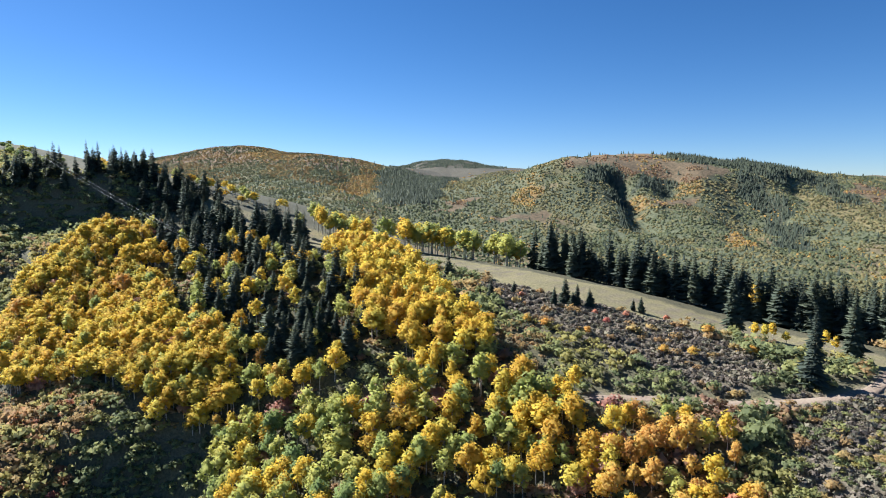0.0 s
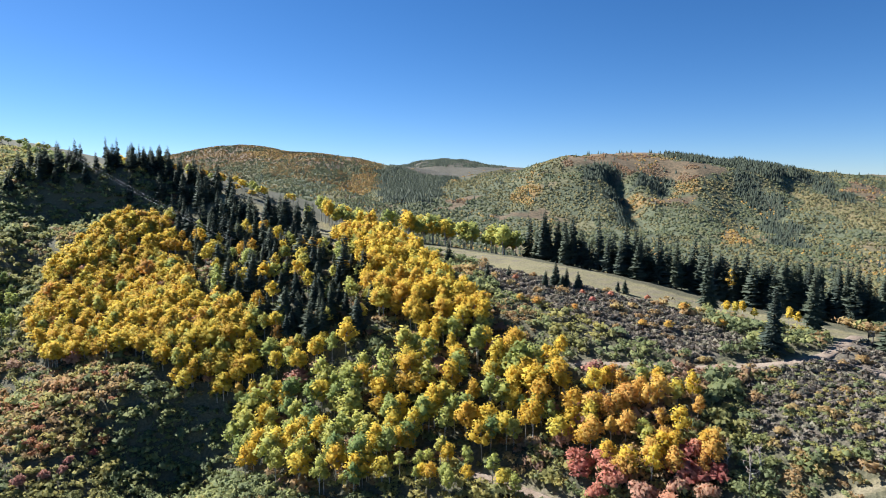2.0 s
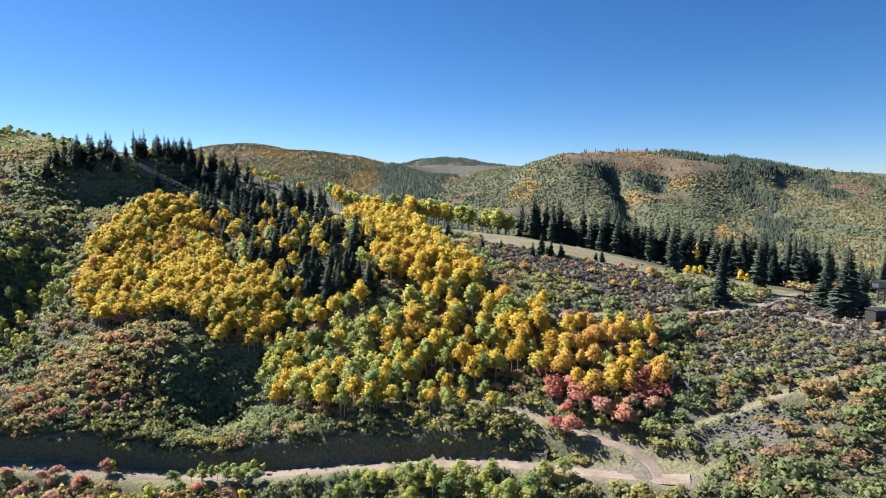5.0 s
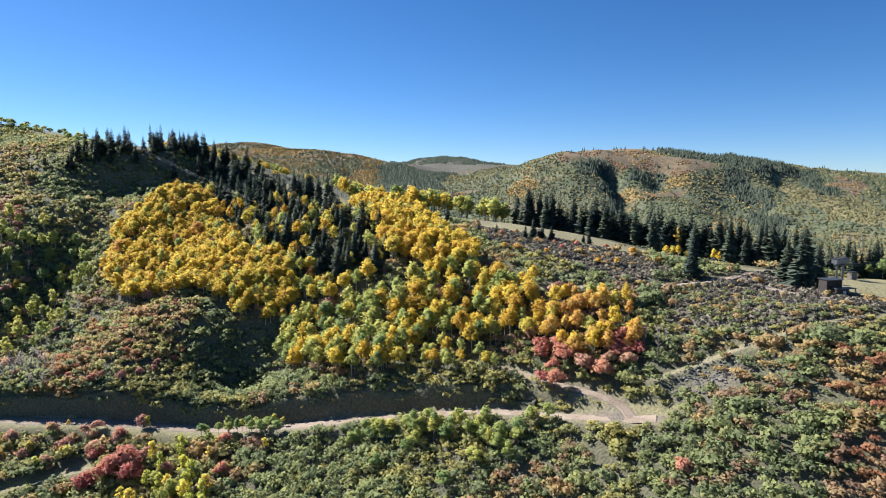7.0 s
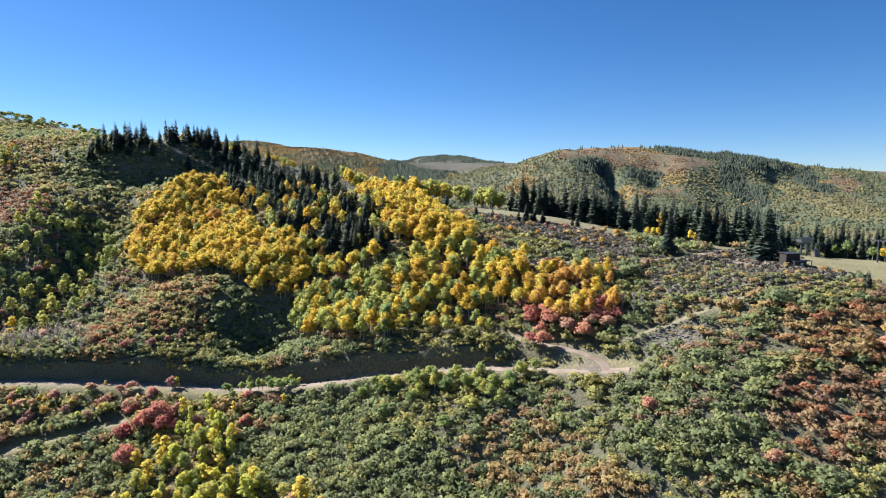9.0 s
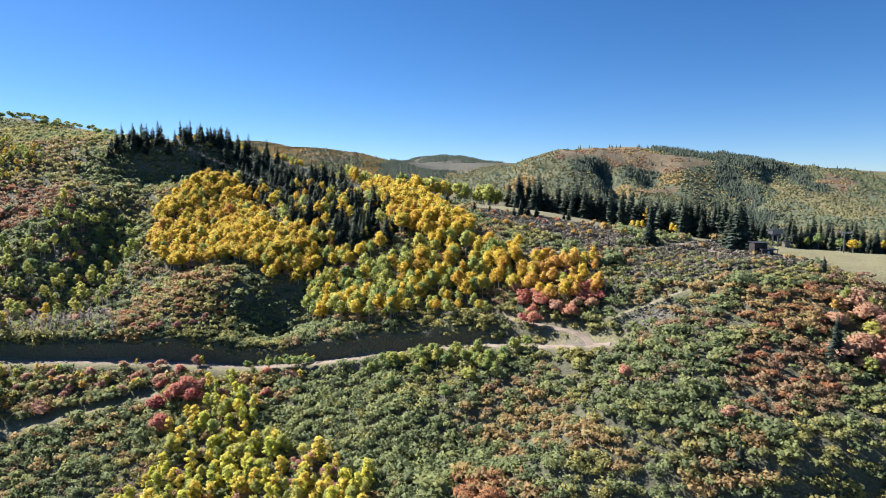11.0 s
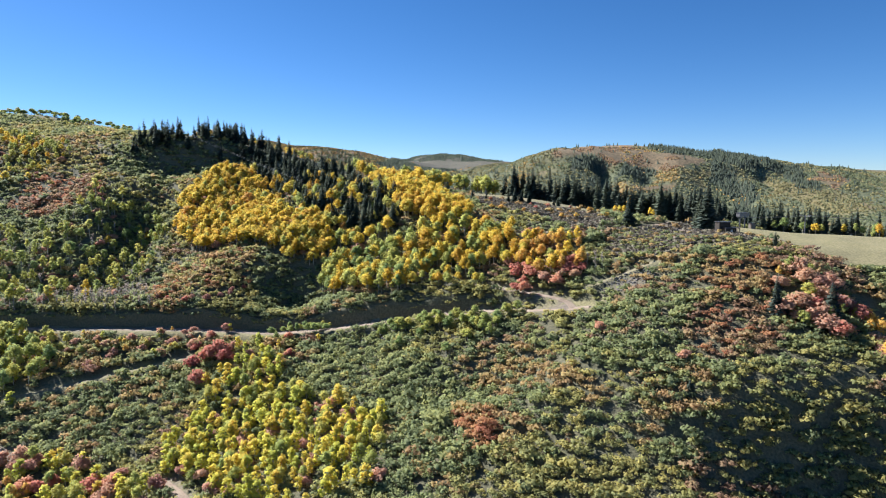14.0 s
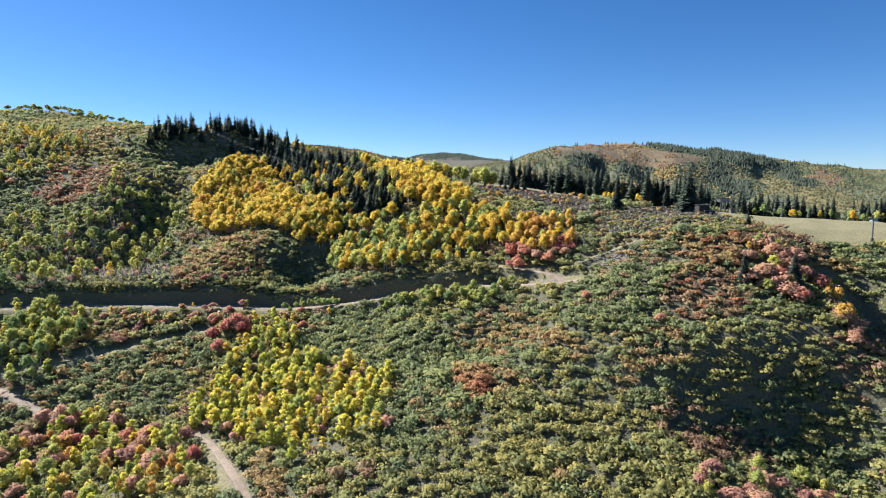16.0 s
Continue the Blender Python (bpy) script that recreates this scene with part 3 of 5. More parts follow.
def scatter(rng, step, x0, x1, y0, y1, jitter=0.62):
    cx, cy, reach = (x0 + x1) / 2, (y0 + y1) / 2, math.hypot(x1 - x0, y1 - y0) / 2
    u, v = np.meshgrid(np.arange(-reach, reach, step), np.arange(-reach, reach, step))
    u, v = u.ravel() + rng.uniform(-jitter, jitter, u.size) * step, v.ravel() + rng.uniform(-jitter, jitter, u.size) * step
    turn = rng.uniform(0.3, 1.2)
    x, y = cx + u * math.cos(turn) - v * math.sin(turn), cy + u * math.sin(turn) + v * math.cos(turn)
    ok = (x > x0) & (x < x1) & (y > y0) & (y < y1)
    return x[ok], y[ok]


# ---- ground: one sheet to the horizon ----
def graded(stops):
    out = []
    for a, b, step in stops:
        out += list(np.arange(a, b, step))
    return np.array(out + [stops[-1][1]], float)


gx = graded([(-3900, -1500, 120), (-1500, -480, 30), (-480, -220, 6), (-220, 180, 2.8), (180, 300, 5), (300, 1500, 25), (1500, 3900, 120)])
gy = graded([(-800, -150, 60), (-150, 40, 8), (40, 150, 2.8), (150, 222, 1.6), (222, 280, 2.6), (280, 460, 4), (460, 900, 16), (900, 2600, 22), (2600, 4900, 60)])
mx, my = np.meshgrid(gx, gy)
fx, fy = mx.ravel(), my.ravel()
fz = height(fx, fy)
idx = np.arange(fx.size).reshape(mx.shape)
quads = np.stack([idx[:-1, :-1], idx[:-1, 1:], idx[1:, 1:], idx[1:, :-1]], -1).reshape(-1, 4)
ground_mesh = mesh_object("ground", np.stack([fx, fy, fz], -1), quads, GROUND, smooth_faces=True)
soft = 0.25 * waves(fx, fy, 6.0)
grass_w = (within("meadow", fx, fy) | within("meadow_right", fx, fy) | within("landing", fx, fy) | within("track_verge", fx, fy)).astype(float)
soil_w = (within("yard", fx, fy) * 0.8 + within("scree", fx, fy) * 0.4) + np.maximum(within("sage", fx, fy), np.maximum(within("dry_slope", fx, fy), within("hut_bank", fx, fy))) * 0.5
for key, (c, z, half, bank) in LINES.items():
    r = track_distance(fx, fy, key)[0]
    grass_w = np.maximum(grass_w, 0.8 * (1 - smooth(r, half + 0.3, half + (2.6 if half > 1 else 1.2))))
    soil_w = np.maximum(soil_w, (1 - smooth(r, half - 0.3, half + 0.8)))
for key in ("terrace", "contour"):
    r = track_distance(fx, fy, key)[0]
    soil_w = np.where(r < 6, 0.35 * (1 - smooth(r, 0.6, 2.2)), soil_w)
    grass_w = np.maximum(grass_w, 1 - (smooth(r, 2.2, 4.4) if key == "terrace" else smooth(r, 0.7, 2.0)))
r = track_distance(fx, fy, "lower")[0]
verge = (fy < np.interp(fx, LINES["lower"][0][:, 0], LINES["lower"][0][:, 1])) & (fx < -60)
grass_w = np.maximum(grass_w, verge * (1 - smooth(r, 4.0, 9.0)))
scrub_w = smooth(fy, 560, 800)
# faint worn lines that run the length of the mown slope
for shift in (-7.0, -4.5, 3.0, 9.0):
    worn = along([(-120, 395 + shift), (-40, 362 + shift), (10, 336 + shift), (50, 300 + shift), (90, 270 + shift), (116, 245 + shift)], 4.0)
    ry = fy - np.interp(fx, worn[:, 0], worn[:, 1])
    soil_w = np.where(within("meadow", fx, fy) & (np.abs(ry) < 1.6), np.maximum(soil_w, 0.45 + 0.3 * waves(fx, fy, 11.0)), soil_w)


# Bare tops, aspen stands and fir stands of the far mountains, on the plan.
FAR_ZONES = {
    "fir_crest": [(692, 2015), (788, 2002), (896, 1982), (976, 1944), (1069, 1894), (1173, 1869), (1073, 1804), (992, 1796), (888, 1738), (850, 1814), (796, 1865), (704, 1868)],
    "fir_slope": [(836, 1817), (858, 1767), (861, 1684), (836, 1556), (799, 1452), (809, 1552), (800, 1630), (792, 1701), (806, 1765)],
    "fir_east": [(1067, 1821), (1069, 1726), (1043, 1595), (1003, 1617), (1024, 1721)],
    "fir_low": [(813, 1587), (801, 1446), (717, 1228), (687, 1278), (757, 1488)],
    "fir_hollow": [(390, 1780), (470, 1805), (507, 1775), (462, 1742), (364, 1663)],
    "fir_knoll": [(520, 1717), (611, 1797), (634, 1755), (569, 1671), (512, 1669)],
    "fir_gully": [(425, 1628), (476, 1730), (383, 1292), (382, 1351), (411, 1553)],
    "gold_knoll": [(630, 1765), (674, 1748), (695, 1709), (663, 1679), (612, 1712)],
    "gold_gully": [(468, 1736), (502, 1635), (501, 1567), (436, 1477), (456, 1577), (480, 1700)],
    "gold_foot": [(573, 1287), (706, 1422), (698, 1381), (547, 1206)],
    "olive_top": [(695, 1709), (819, 1746), (786, 1673), (685, 1648)],
    "olive_east": [(957, 1787), (983, 1653), (1126, 1591), (912, 1288), (906, 1377), (885, 1486), (930, 1707)],
    "tan_top": [(369, 1942), (500, 1982), (615, 1957), (686, 1883), (784, 1836), (803, 1775), (699, 1720), (642, 1777), (612, 1800), (518, 1763), (439, 1801), (349, 1800)],
    "tan_slope": [(512, 1602), (641, 1696), (657, 1647), (530, 1536)],
    "tan_east": [(1123, 1754), (1206, 1780), (1196, 1689), (1101, 1623), (1072, 1663)],
    "fir_mid": [(-240, 2290), (-154, 2798), (39, 3310), (83, 2910), (-9, 1916), (9, 1764), (-34, 1587), (-131, 1561), (-198, 1885)],
    "gold_spur": [(-337, 1914), (-307, 2221), (-259, 2372), (-235, 2090), (-250, 1984), (-243, 1657)],
    "gold": [(173, 1610), (203, 1695), (254, 1660), (256, 1615), (201, 1566)],
    "tan_band": [(-13, 1499), (48, 1699), (100, 1717), (72, 1602), (17, 1515)],
    "tan_foot": [(113, 1450), (209, 1532), (253, 1525), (224, 1457), (134, 1411)],
    "dome_tan": [(-569, 2565), (-420, 2388), (-362, 2338), (-397, 2203), (-487, 2196)],
    "dome_orange": [(-868, 2723), (-787, 2884), (-591, 2560), (-557, 2372), (-732, 2494)],
    "dome_brow": [(-1259, 2831), (-1159, 2940), (-964, 2875), (-862, 2741), (-999, 2648), (-1135, 2602)],
}


def far_zone(name, x, y):
    """Zones of the mountains with ragged edges."""
    return inside(FAR_ZONES[name], x + 22 * waves(x, y, 40.0), y + 30 * waves(x + 500, y, 45.0))


tone = np.zeros((len(fx), 4))
tone[:] = (0.12, 0.13, 0.075, 1)
mixing = waves(fx, fy, 150.0) + 0.5 * waves(fx, fy, 50.0)
tone[mixing > 0.1] = (0.16, 0.15, 0.08, 1)
tone[mixing > 0.55] = (0.19, 0.15, 0.085, 1)
tone[(fy > 1500) & (fz > 92)] = (0.21, 0.145, 0.09, 1)
tone[fy > 2500] = tone[fy > 2500] * 0.7 + np.array((0.12, 0.09, 0.05, 1)) * 0.3
for name in FAR_ZONES:
    shade = {"tan": (0.17, 0.125, 0.075, 1), "dome": (0.19, 0.135, 0.08, 1), "gold": (0.27, 0.18, 0.075, 1), "fir": (0.07, 0.075, 0.05, 1), "olive": (0.23, 0.19, 0.09, 1)}[name.split("_")[0]]
    tone[far_zone(name, fx, fy)] = shade
tone[(fy > 2600) & (np.abs(fx) < 0.16 * fy)] = (0.10, 0.09, 0.065, 1)
ground_mesh.attributes.new("far_cover", "FLOAT_COLOR", "POINT").data.foreach_set("color", tone.astype(np.float32).ravel())
cover = np.stack([np.clip(soil_w + soft * (soil_w > 0.05), 0, 1), np.clip(grass_w + soft * (grass_w > 0.05), 0, 1), scrub_w, np.ones_like(fx)], -1)
ground_mesh.attributes.new("cover", "FLOAT_COLOR", "POINT").data.foreach_set("color", cover.astype(np.float32).ravel())
tagged(new("ground", ground_mesh), "dry autumn mountainside of brush, grass and bare earth", "hillside", "", "structure")

# The steep cut above the lower road.
c, z, half, bank = LINES["lower"]
d = np.gradient(c, axis=0)
d /= np.linalg.norm(d, axis=1)[:, None]
side = np.stack([-d[:, 1], d[:, 0]], -1)
side *= np.sign(side[:, 1])[:, None]
lip = c + side * (half + 4.6)
rise = (height(lip[:, 0], lip[:, 1]) - z) * (0.88 + 0.16 * waves(c[:, 0], c[:, 1] + 30, 8.0)) - 0.3
vs = []
for k, (out, up) in enumerate([(0.4, -0.1), (0.7, 0.06), (1.0, 0.2), (1.3, 0.36), (1.6, 0.54), (1.95, 0.72), (2.35, 0.86), (3.0, 0.96), (4.4, 0.98)]):
    rough = (0.3 * waves(c[:, 0] * 3, c[:, 1] * 3 + 25 * k, 7.0) + 0.25 * waves(c[:, 0] * 3, c[:, 1] + 9 * k, 16.0)) * (0 < k < 8)
    p = c + side * (half + out + rough + 0.3 * waves(c[:, 0], c[:, 1], 12.0))[:, None]
    vs.append(np.concatenate([p, (z + rise * up + 0.05 + rough)[:, None]], 1))
vs.append(vs[-1] + np.array((0, 1.2, -1.5)))
vs = np.stack(vs, 1)[c[:, 0] < 27]
n, m = vs.shape[:2]
ii = np.arange(n * m).reshape(n, m)
q = np.stack([ii[:-1, :-1], ii[1:, :-1], ii[1:, 1:], ii[:-1, 1:]], -1).reshape(-1, 4)
tagged(new("road_cut", mesh_object("road_cut", vs.reshape(-1, 3), q, GROUND, smooth_faces=True)), "steep shaded earth bank cut above the dirt road", "earth bank", "", "structure")

for key, (c, z, half, bank) in LINES.items():
    if key in ("terrace", "contour"):
        continue
    d = np.gradient(c, axis=0)
    d /= np.linalg.norm(d, axis=1)[:, None]
    side = np.stack([-d[:, 1], d[:, 0]], -1)
    rows = [-1.0, -0.75, -0.45, -0.15, 0.15, 0.45, 0.75, 1.0]
    vs = []
    for k, s in enumerate(rows):
        w = half * s * (1 + 0.14 * waves(c[:, 0] * 3, c[:, 1] * 3 + 40 * k, 9.0))
        p = c + side * w[:, None]
        drop = -0.35 if abs(s) == 1 else (-0.06 if abs(s) == 0.45 else 0.0)
        vs.append(np.concatenate([p, (z + 0.16 + drop)[:, None]], 1))
    vs = np.stack(vs, 1)
    n, m = vs.shape[:2]
    ii = np.arange(n * m).reshape(n, m)
    q = np.stack([ii[:-1, :-1], ii[1:, :-1], ii[1:, 1:], ii[:-1, 1:]], -1).reshape(-1, 4)
    tagged(new("dirt_road", mesh_object("dirt_road", vs.reshape(-1, 3), q, DIRT, smooth_faces=True)),
           "rutted pale dirt track along the hillside", "dirt track", "", "structure")


# ---- woods ----
rng = np.random.default_rng(11)
ASPENS = [aspen_shape(np.random.default_rng(100 + k), 11.5, 5.6 + 0.5 * (k % 3), 360, 0.34, 0.36) for k in range(5)]
ROUGH_ASPENS = [aspen_shape(np.random.default_rng(120 + k), 11.5, 5.6 + 0.5 * (k % 3), 165, 0.45, 0.36, 2) for k in range(5)]
SLIM = [aspen_shape(np.random.default_rng(150 + k), 9.5, 4.8 + 0.4 * (k % 3), 220, 0.35, 0.24) for k in range(5)]
ROUGH_SLIM = [aspen_shape(np.random.default_rng(170 + k), 9.5, 4.8 + 0.4 * (k % 3), 130, 0.43, 0.24, 2) for k in range(5)]
THIN_ASPENS = [aspen_shape(np.random.default_rng(200 + k), 11.0, 3.9, 190, 0.36, 0.40) for k in range(4)]
YOUNG = [aspen_shape(np.random.default_rng(300 + k), 6.4, 3.0, 200, 0.29, 0.06) for k in range(4)]
MAPLES = [bush_shape(np.random.default_rng(400 + k), 5.0, 5.0, 360, 0.34, 5) for k in range(3)]
OAKS = [bush_shape(np.random.default_rng(500 + k), 2.5, 4.6, 170, 0.27, 8, 0.68) for k in range(5)]
ROUGH_OAKS = [bush_shape(np.random.default_rng(520 + k), 2.3, 4.9, 40, 0.40, 6, 0.76) for k in range(8)]
DISTANT_OAKS = [bush_shape(np.random.default_rng(530 + k), 2.4, 5.0, 20, 0.5, 3, 0.9) for k in range(8)]
LOW = [bush_shape(np.random.default_rng(600 + k), 0.6, 1.8, 60, 0.2, 3) for k in range(3)]
ROUGH_LOW = [bush_shape(np.random.default_rng(540 + k), 0.6, 2.0, 16, 0.40, 3) for k in range(4)]
FIRS = [fir_shape(np.random.default_rng(700 + k), 14.0, 2.9 + 0.4 * k, 23, 13) for k in range(4)]
ROUGH_FIRS = [fir_shape(np.random.default_rng(720 + k), 14.0, 3.0 + 0.4 * k, 12, 10, 1.5) for k in range(4)]

bins = {k: [] for k in ("gold", "orange", "lime", "green", "young", "red", "pink", "fir", "thin", "slim")}


def add(kind, x, y, low, high, broad=(0.95, 1.4)):
    """Plants of a kind at the places x, y with heights between the two factors."""
    s = rng.uniform(low, high, len(x))
    w = s * rng.uniform(*broad, len(x))
    bins[kind] += list(np.stack([x, y, w, s], -1))


def pick_in(zone, step, keep=1.0, clear=1.5):
    poly = np.array(ZONES[zone])
    x, y = scatter(rng, step, poly[:, 0].min(), poly[:, 0].max(), poly[:, 1].min(), poly[:, 1].max())
    ok = within(zone, x, y) & (rng.random(len(x)) < keep) & ~near_track(x, y, clear) & ~within("track_verge", x, y)
    return x[ok], y[ok]


def share(x, y, *weights):
    """Splits places into lots by weights."""
    u, edge, lots = rng.random(len(x)), 0.0, []
    for w in weights:
        m = (u >= edge) & (u < edge + w)
        lots.append((x[m], y[m]))
        edge += w
    return lots


x, y = pick_in("gold", 3.5)
swell = waves(x, y, 13.0) + rng.normal(0, 0.35, len(x))
for lot, kind, low, high in ((swell > 0.25, "gold", 0.68, 0.9), ((swell <= 0.25) & (swell > -0.3), "slim", 0.75, 1.0), (swell <= -0.3, "slim", 0.62, 0.88)):
    a, b, c, d = share(x[lot], y[lot], 0.88, 0.06, 0.03, 0.03)
    add(kind, *a, low, high, (1.15, 1.55)), add("lime", *b, 0.6, 0.9), add("pink", *c, 0.8, 1.3), add("orange", *d, 0.6, 0.9)
x, y = pick_in("ridge", 4.2)
a, b = share(x, y, 0.9, 0.1)
add("gold", *a, 0.75, 1.05), add("lime", *b, 0.7, 0.95)
x, y = pick_in("mid", 4.5)
west = x < -22 + rng.normal(0, 12, len(x))
a, b, c = share(x[west], y[west], 0.18, 0.50, 0.32)
add("green", *a, 0.75, 1.05), add("lime", *b, 0.75, 1.05), add("gold", *c, 0.7, 1.0)
a, b, c, d = share(x[~west], y[~west], 0.36, 0.52, 0.09, 0.03)
add("lime", *a, 0.75, 1.05), add("gold", *b, 0.75, 1.05), add("pink", *c, 0.8, 1.2), add("green", *d, 0.7, 0.95)
x, y = pick_in("saddle", 4.3, 0.9)
a, b, c, d = share(x, y, 0.45, 0.25, 0.15, 0.15)
add("gold", *a, 0.6, 0.9), add("lime", *b, 0.6, 0.9), add("orange", *c, 0.5, 0.75), add("pink", *d, 0.8, 1.3)
x, y = pick_in("join", 4.6, 0.9)
a, b, c = share(x, y, 0.6, 0.22, 0.18)
add("gold", *a, 0.65, 0.9), add("lime", *b, 0.6, 0.85), add("pink", *c, 0.8, 1.2)
ZONES["road_edge"] = [(-200, 200), (-165, 197), (-141, 200), (-112, 199), (-112, 190), (-140, 181), (-165, 174), (-195, 176)]
x, y = pick_in("road_edge", 5.5, 0.75)
a, b, c, d = share(x, y, 0.4, 0.25, 0.2, 0.15)
add("pink", *a, 0.5, 0.95), add("young", *b, 0.45, 0.8), add("orange", *c, 0.25, 0.4), add("lime", *d, 0.3, 0.5)
x, y = pick_in("fringe", 3.8, 0.85)
a, b, c = share(x, y, 0.4, 0.4, 0.2)
add("thin", *a, 0.5, 0.85), add("lime", *b, 0.45, 0.7), add("gold", *c, 0.45, 0.75)
x, y = pick_in("right", 4.6)
a, b, c = share(x, y, 0.55, 0.3, 0.15)
add("orange", *a, 0.6, 0.85), add("gold", *b, 0.6, 0.85), add("lime", *c, 0.5, 0.75)
x, y = pick_in("red", 4.2, 0.85)
a, b, c, d = share(x, y, 0.56, 0.18, 0.16, 0.10)
add("orange", *d, 0.4, 0.6), add("red", *a, 0.7, 1.4), add("thin", *b, 0.7, 1.0), add("pink", *c, 0.8, 1.4)
x, y = pick_in("belt", 5.6)
a, b, c = share(x, y, 0.62, 0.22, 0.16)
add("fir", *a, 0.45, 1.15, (1.0, 1.45)), add("gold", *b, 0.65, 0.9), add("lime", *c, 0.6, 0.85)
x, y = pick_in("thin", 5.6, 0.75)
a, b, c, d = share(x, y, 0.52, 0.05, 0.2, 0.1)
add("thin", *a, 0.75, 1.2), add("gold", *b, 0.5, 0.7), add("pink", *c, 0.6, 1.0), add("green", *d, 0.6, 0.9)
x, y = pick_in("west_low", 4.6, 0.85)
a, b, c = share(x, y, 0.25, 0.45, 0.3)
add("green", *a, 0.6, 1.0), add("lime", *b, 0.6, 0.9), add("young", *c, 0.9, 1.3)
x, y = pick_in("foot", 4.6, 0.6)
a, b = share(x, y, 0.75, 0.25)
add("pink", *a, 0.6, 1.15), add("lime", *b, 0.4, 0.6)
x, y = pick_in("edge", 4.0, 0.85)
a, b, c = share(x, y, 0.6, 0.22, 0.12)
add("pink", *a, 0.7, 1.3), add("orange", *b, 0.4, 0.7), add("gold", *c, 0.4, 0.6)
x, y = pick_in("far_left", 6.5, 0.8)
a, b, c = share(x, y, 0.5, 0.35, 0.15)
add("lime", *a, 0.5, 0.8), add("gold", *b, 0.5, 0.75), add("pink", *c, 0.7, 1.1)
x, y = pick_in("young", 3.1, 0.8)
south = rng.random(len(x)) < smooth(105 - y, -8, 22) * 0.75
x, y = x[~south], y[~south]
a, b, c = share(x, y, 0.62, 0.18, 0.14)
add("young", *a, 0.75, 1.4), add("lime", *b, 0.45, 0.65), add("pink", *c, 0.6, 1.0)
x, y = pick_in("strip", 4.0, 0.8)
a, b = share(x, y, 0.7, 0.3)
add("young", *a, 0.8, 1.35), add("lime", *b, 0.5, 0.75)
x, y = pick_in("low_mixed", 4.8, 0.85)
a, b, c, d, e = share(x, y, 0.18, 0.07, 0.3, 0.24, 0.08)
add("pink", *a, 0.8, 1.4), add("red", *b, 0.8, 1.4), add("lime", *c, 0.5, 0.8), add("young", *d, 0.9, 1.4), add("orange", *e, 0.45, 0.65)
x, y = pick_in("maple_right", 4.2, 0.85)
a, b, c, d = share(x, y, 0.5, 0.12, 0.2, 0.18)
add("lime", *d, 0.4, 0.7), add("pink", *a, 0.8, 1.5), add("red", *b, 0.9, 1.3), add("orange", *c, 0.35, 0.5)


def lone(kind, x, y, s, w=None):
    bins[kind].append((x, y, w or s, s))


# Firs that stand by themselves.
for x, y, s, w in [(93, 217, 1.42, 1.45), (92, 258, 1.5, 1.5), (2, 309, 0.72, 0.7), (115, 235, 1.55, 1.4), (131, 222, 1.12, 1.3), (127, 205, 1.7, 1.9), (134, 208, 1.2, 1.3),
                   (17, 280, 0.6, 0.8), (38, 273, 0.5, 0.65), (42, 275, 0.72, 0.85), (46, 274, 0.6, 0.75), (44, 272, 0.42, 0.6), (50, 273, 0.5, 0.6), (65, 273, 0.3, 0.5), (67, 271, 0.4, 0.55),
                   (114, 117, 1.05, 1.0), (131, 113, 1.05, 1.2), (136, 160, 0.55, 0.7), (-257, 388, 0.75, 0.8), (-264, 386, 0.45, 0.5), (-274, 390, 0.5, 0.5),
                   (26, 288, 0.34, 0.5), (186, 270, 1.5, 1.3), (75, 92, 0.4, 0.6)]:
    lone("fir", x, y, s, w)
# Firs along the upper ridge.
for k in range(95):
    u = rng.random() ** 1.2
    lone("fir", -240 + 110 * u + rng.normal(0, 4), 396 + 14 * u + rng.normal(0, 9), rng.uniform(0.5, 1.4), rng.uniform(0.8, 1.4))
for k in range(30):
    u = rng.random()
    lone("fir", -140 + 62 * u + rng.normal(0, 4), 362 + 10 * u + rng.normal(0, 10), rng.uniform(0.6, 1.35), rng.uniform(0.8, 1.2))
for k in range(16):
    lone("fir", -88 + rng.normal(0, 12), 352 + rng.normal(0, 7), rng.uniform(0.9, 1.5), rng.uniform(0.95, 1.3))
for k in range(20):
    u = rng.random()
    lone("fir", -158 + 92 * u + rng.normal(0, 3), 390 - 22 * u + rng.normal(0, 5), rng.uniform(0.8, 1.5), rng.uniform(1.0, 1.5))
# The dark wood behind the meadow's crest.
for k in range(150):
    u = rng.random() ** 0.9
    lone("fir", 44 + 114 * u + rng.normal(0, 3), 354 - 96 * u + rng.exponential(8), rng.uniform(0.85, 2.05) * (1.0 - 0.15 * u), rng.uniform(1.0, 1.6))
for k in range(95):
    u = rng.random()
    lone("fir", 158 + 130 * u, 264 + rng.exponential(14), rng.uniform(0.7, 1.45), rng.uniform(0.8, 1.25))
# Aspens along the crest and by the meadow.
for k in range(58):
    u = rng.random()
    lone(("lime", "gold", "lime")[k % 3], -24 + 62 * u + rng.normal(0, 3), 381 - 8 * u + rng.normal(0, 6), rng.uniform(1.0, 1.4), rng.uniform(1.2, 1.7))
for k in range(26):
    u = rng.random()
    lone(("gold", "lime")[k % 2], -75 + 40 * u, 398 - 12 * u + rng.normal(0, 5), rng.uniform(0.9, 1.25), rng.uniform(1.0, 1.35))
for k in range(60):
    u = rng.random()
    lone(("gold", "lime", "gold")[k % 3], -215 + 120 * u, 440 + rng.normal(0, 8), rng.uniform(0.4, 0.65), rng.uniform(0.8, 1.0))
for k in range(70):
    u = rng.random()
    lone(("lime", "green")[k % 2], -480 + 190 * u, 575 - 40 * u + rng.normal(0, 10), rng.uniform(0.42, 0.6), rng.uniform(0.9, 1.3))
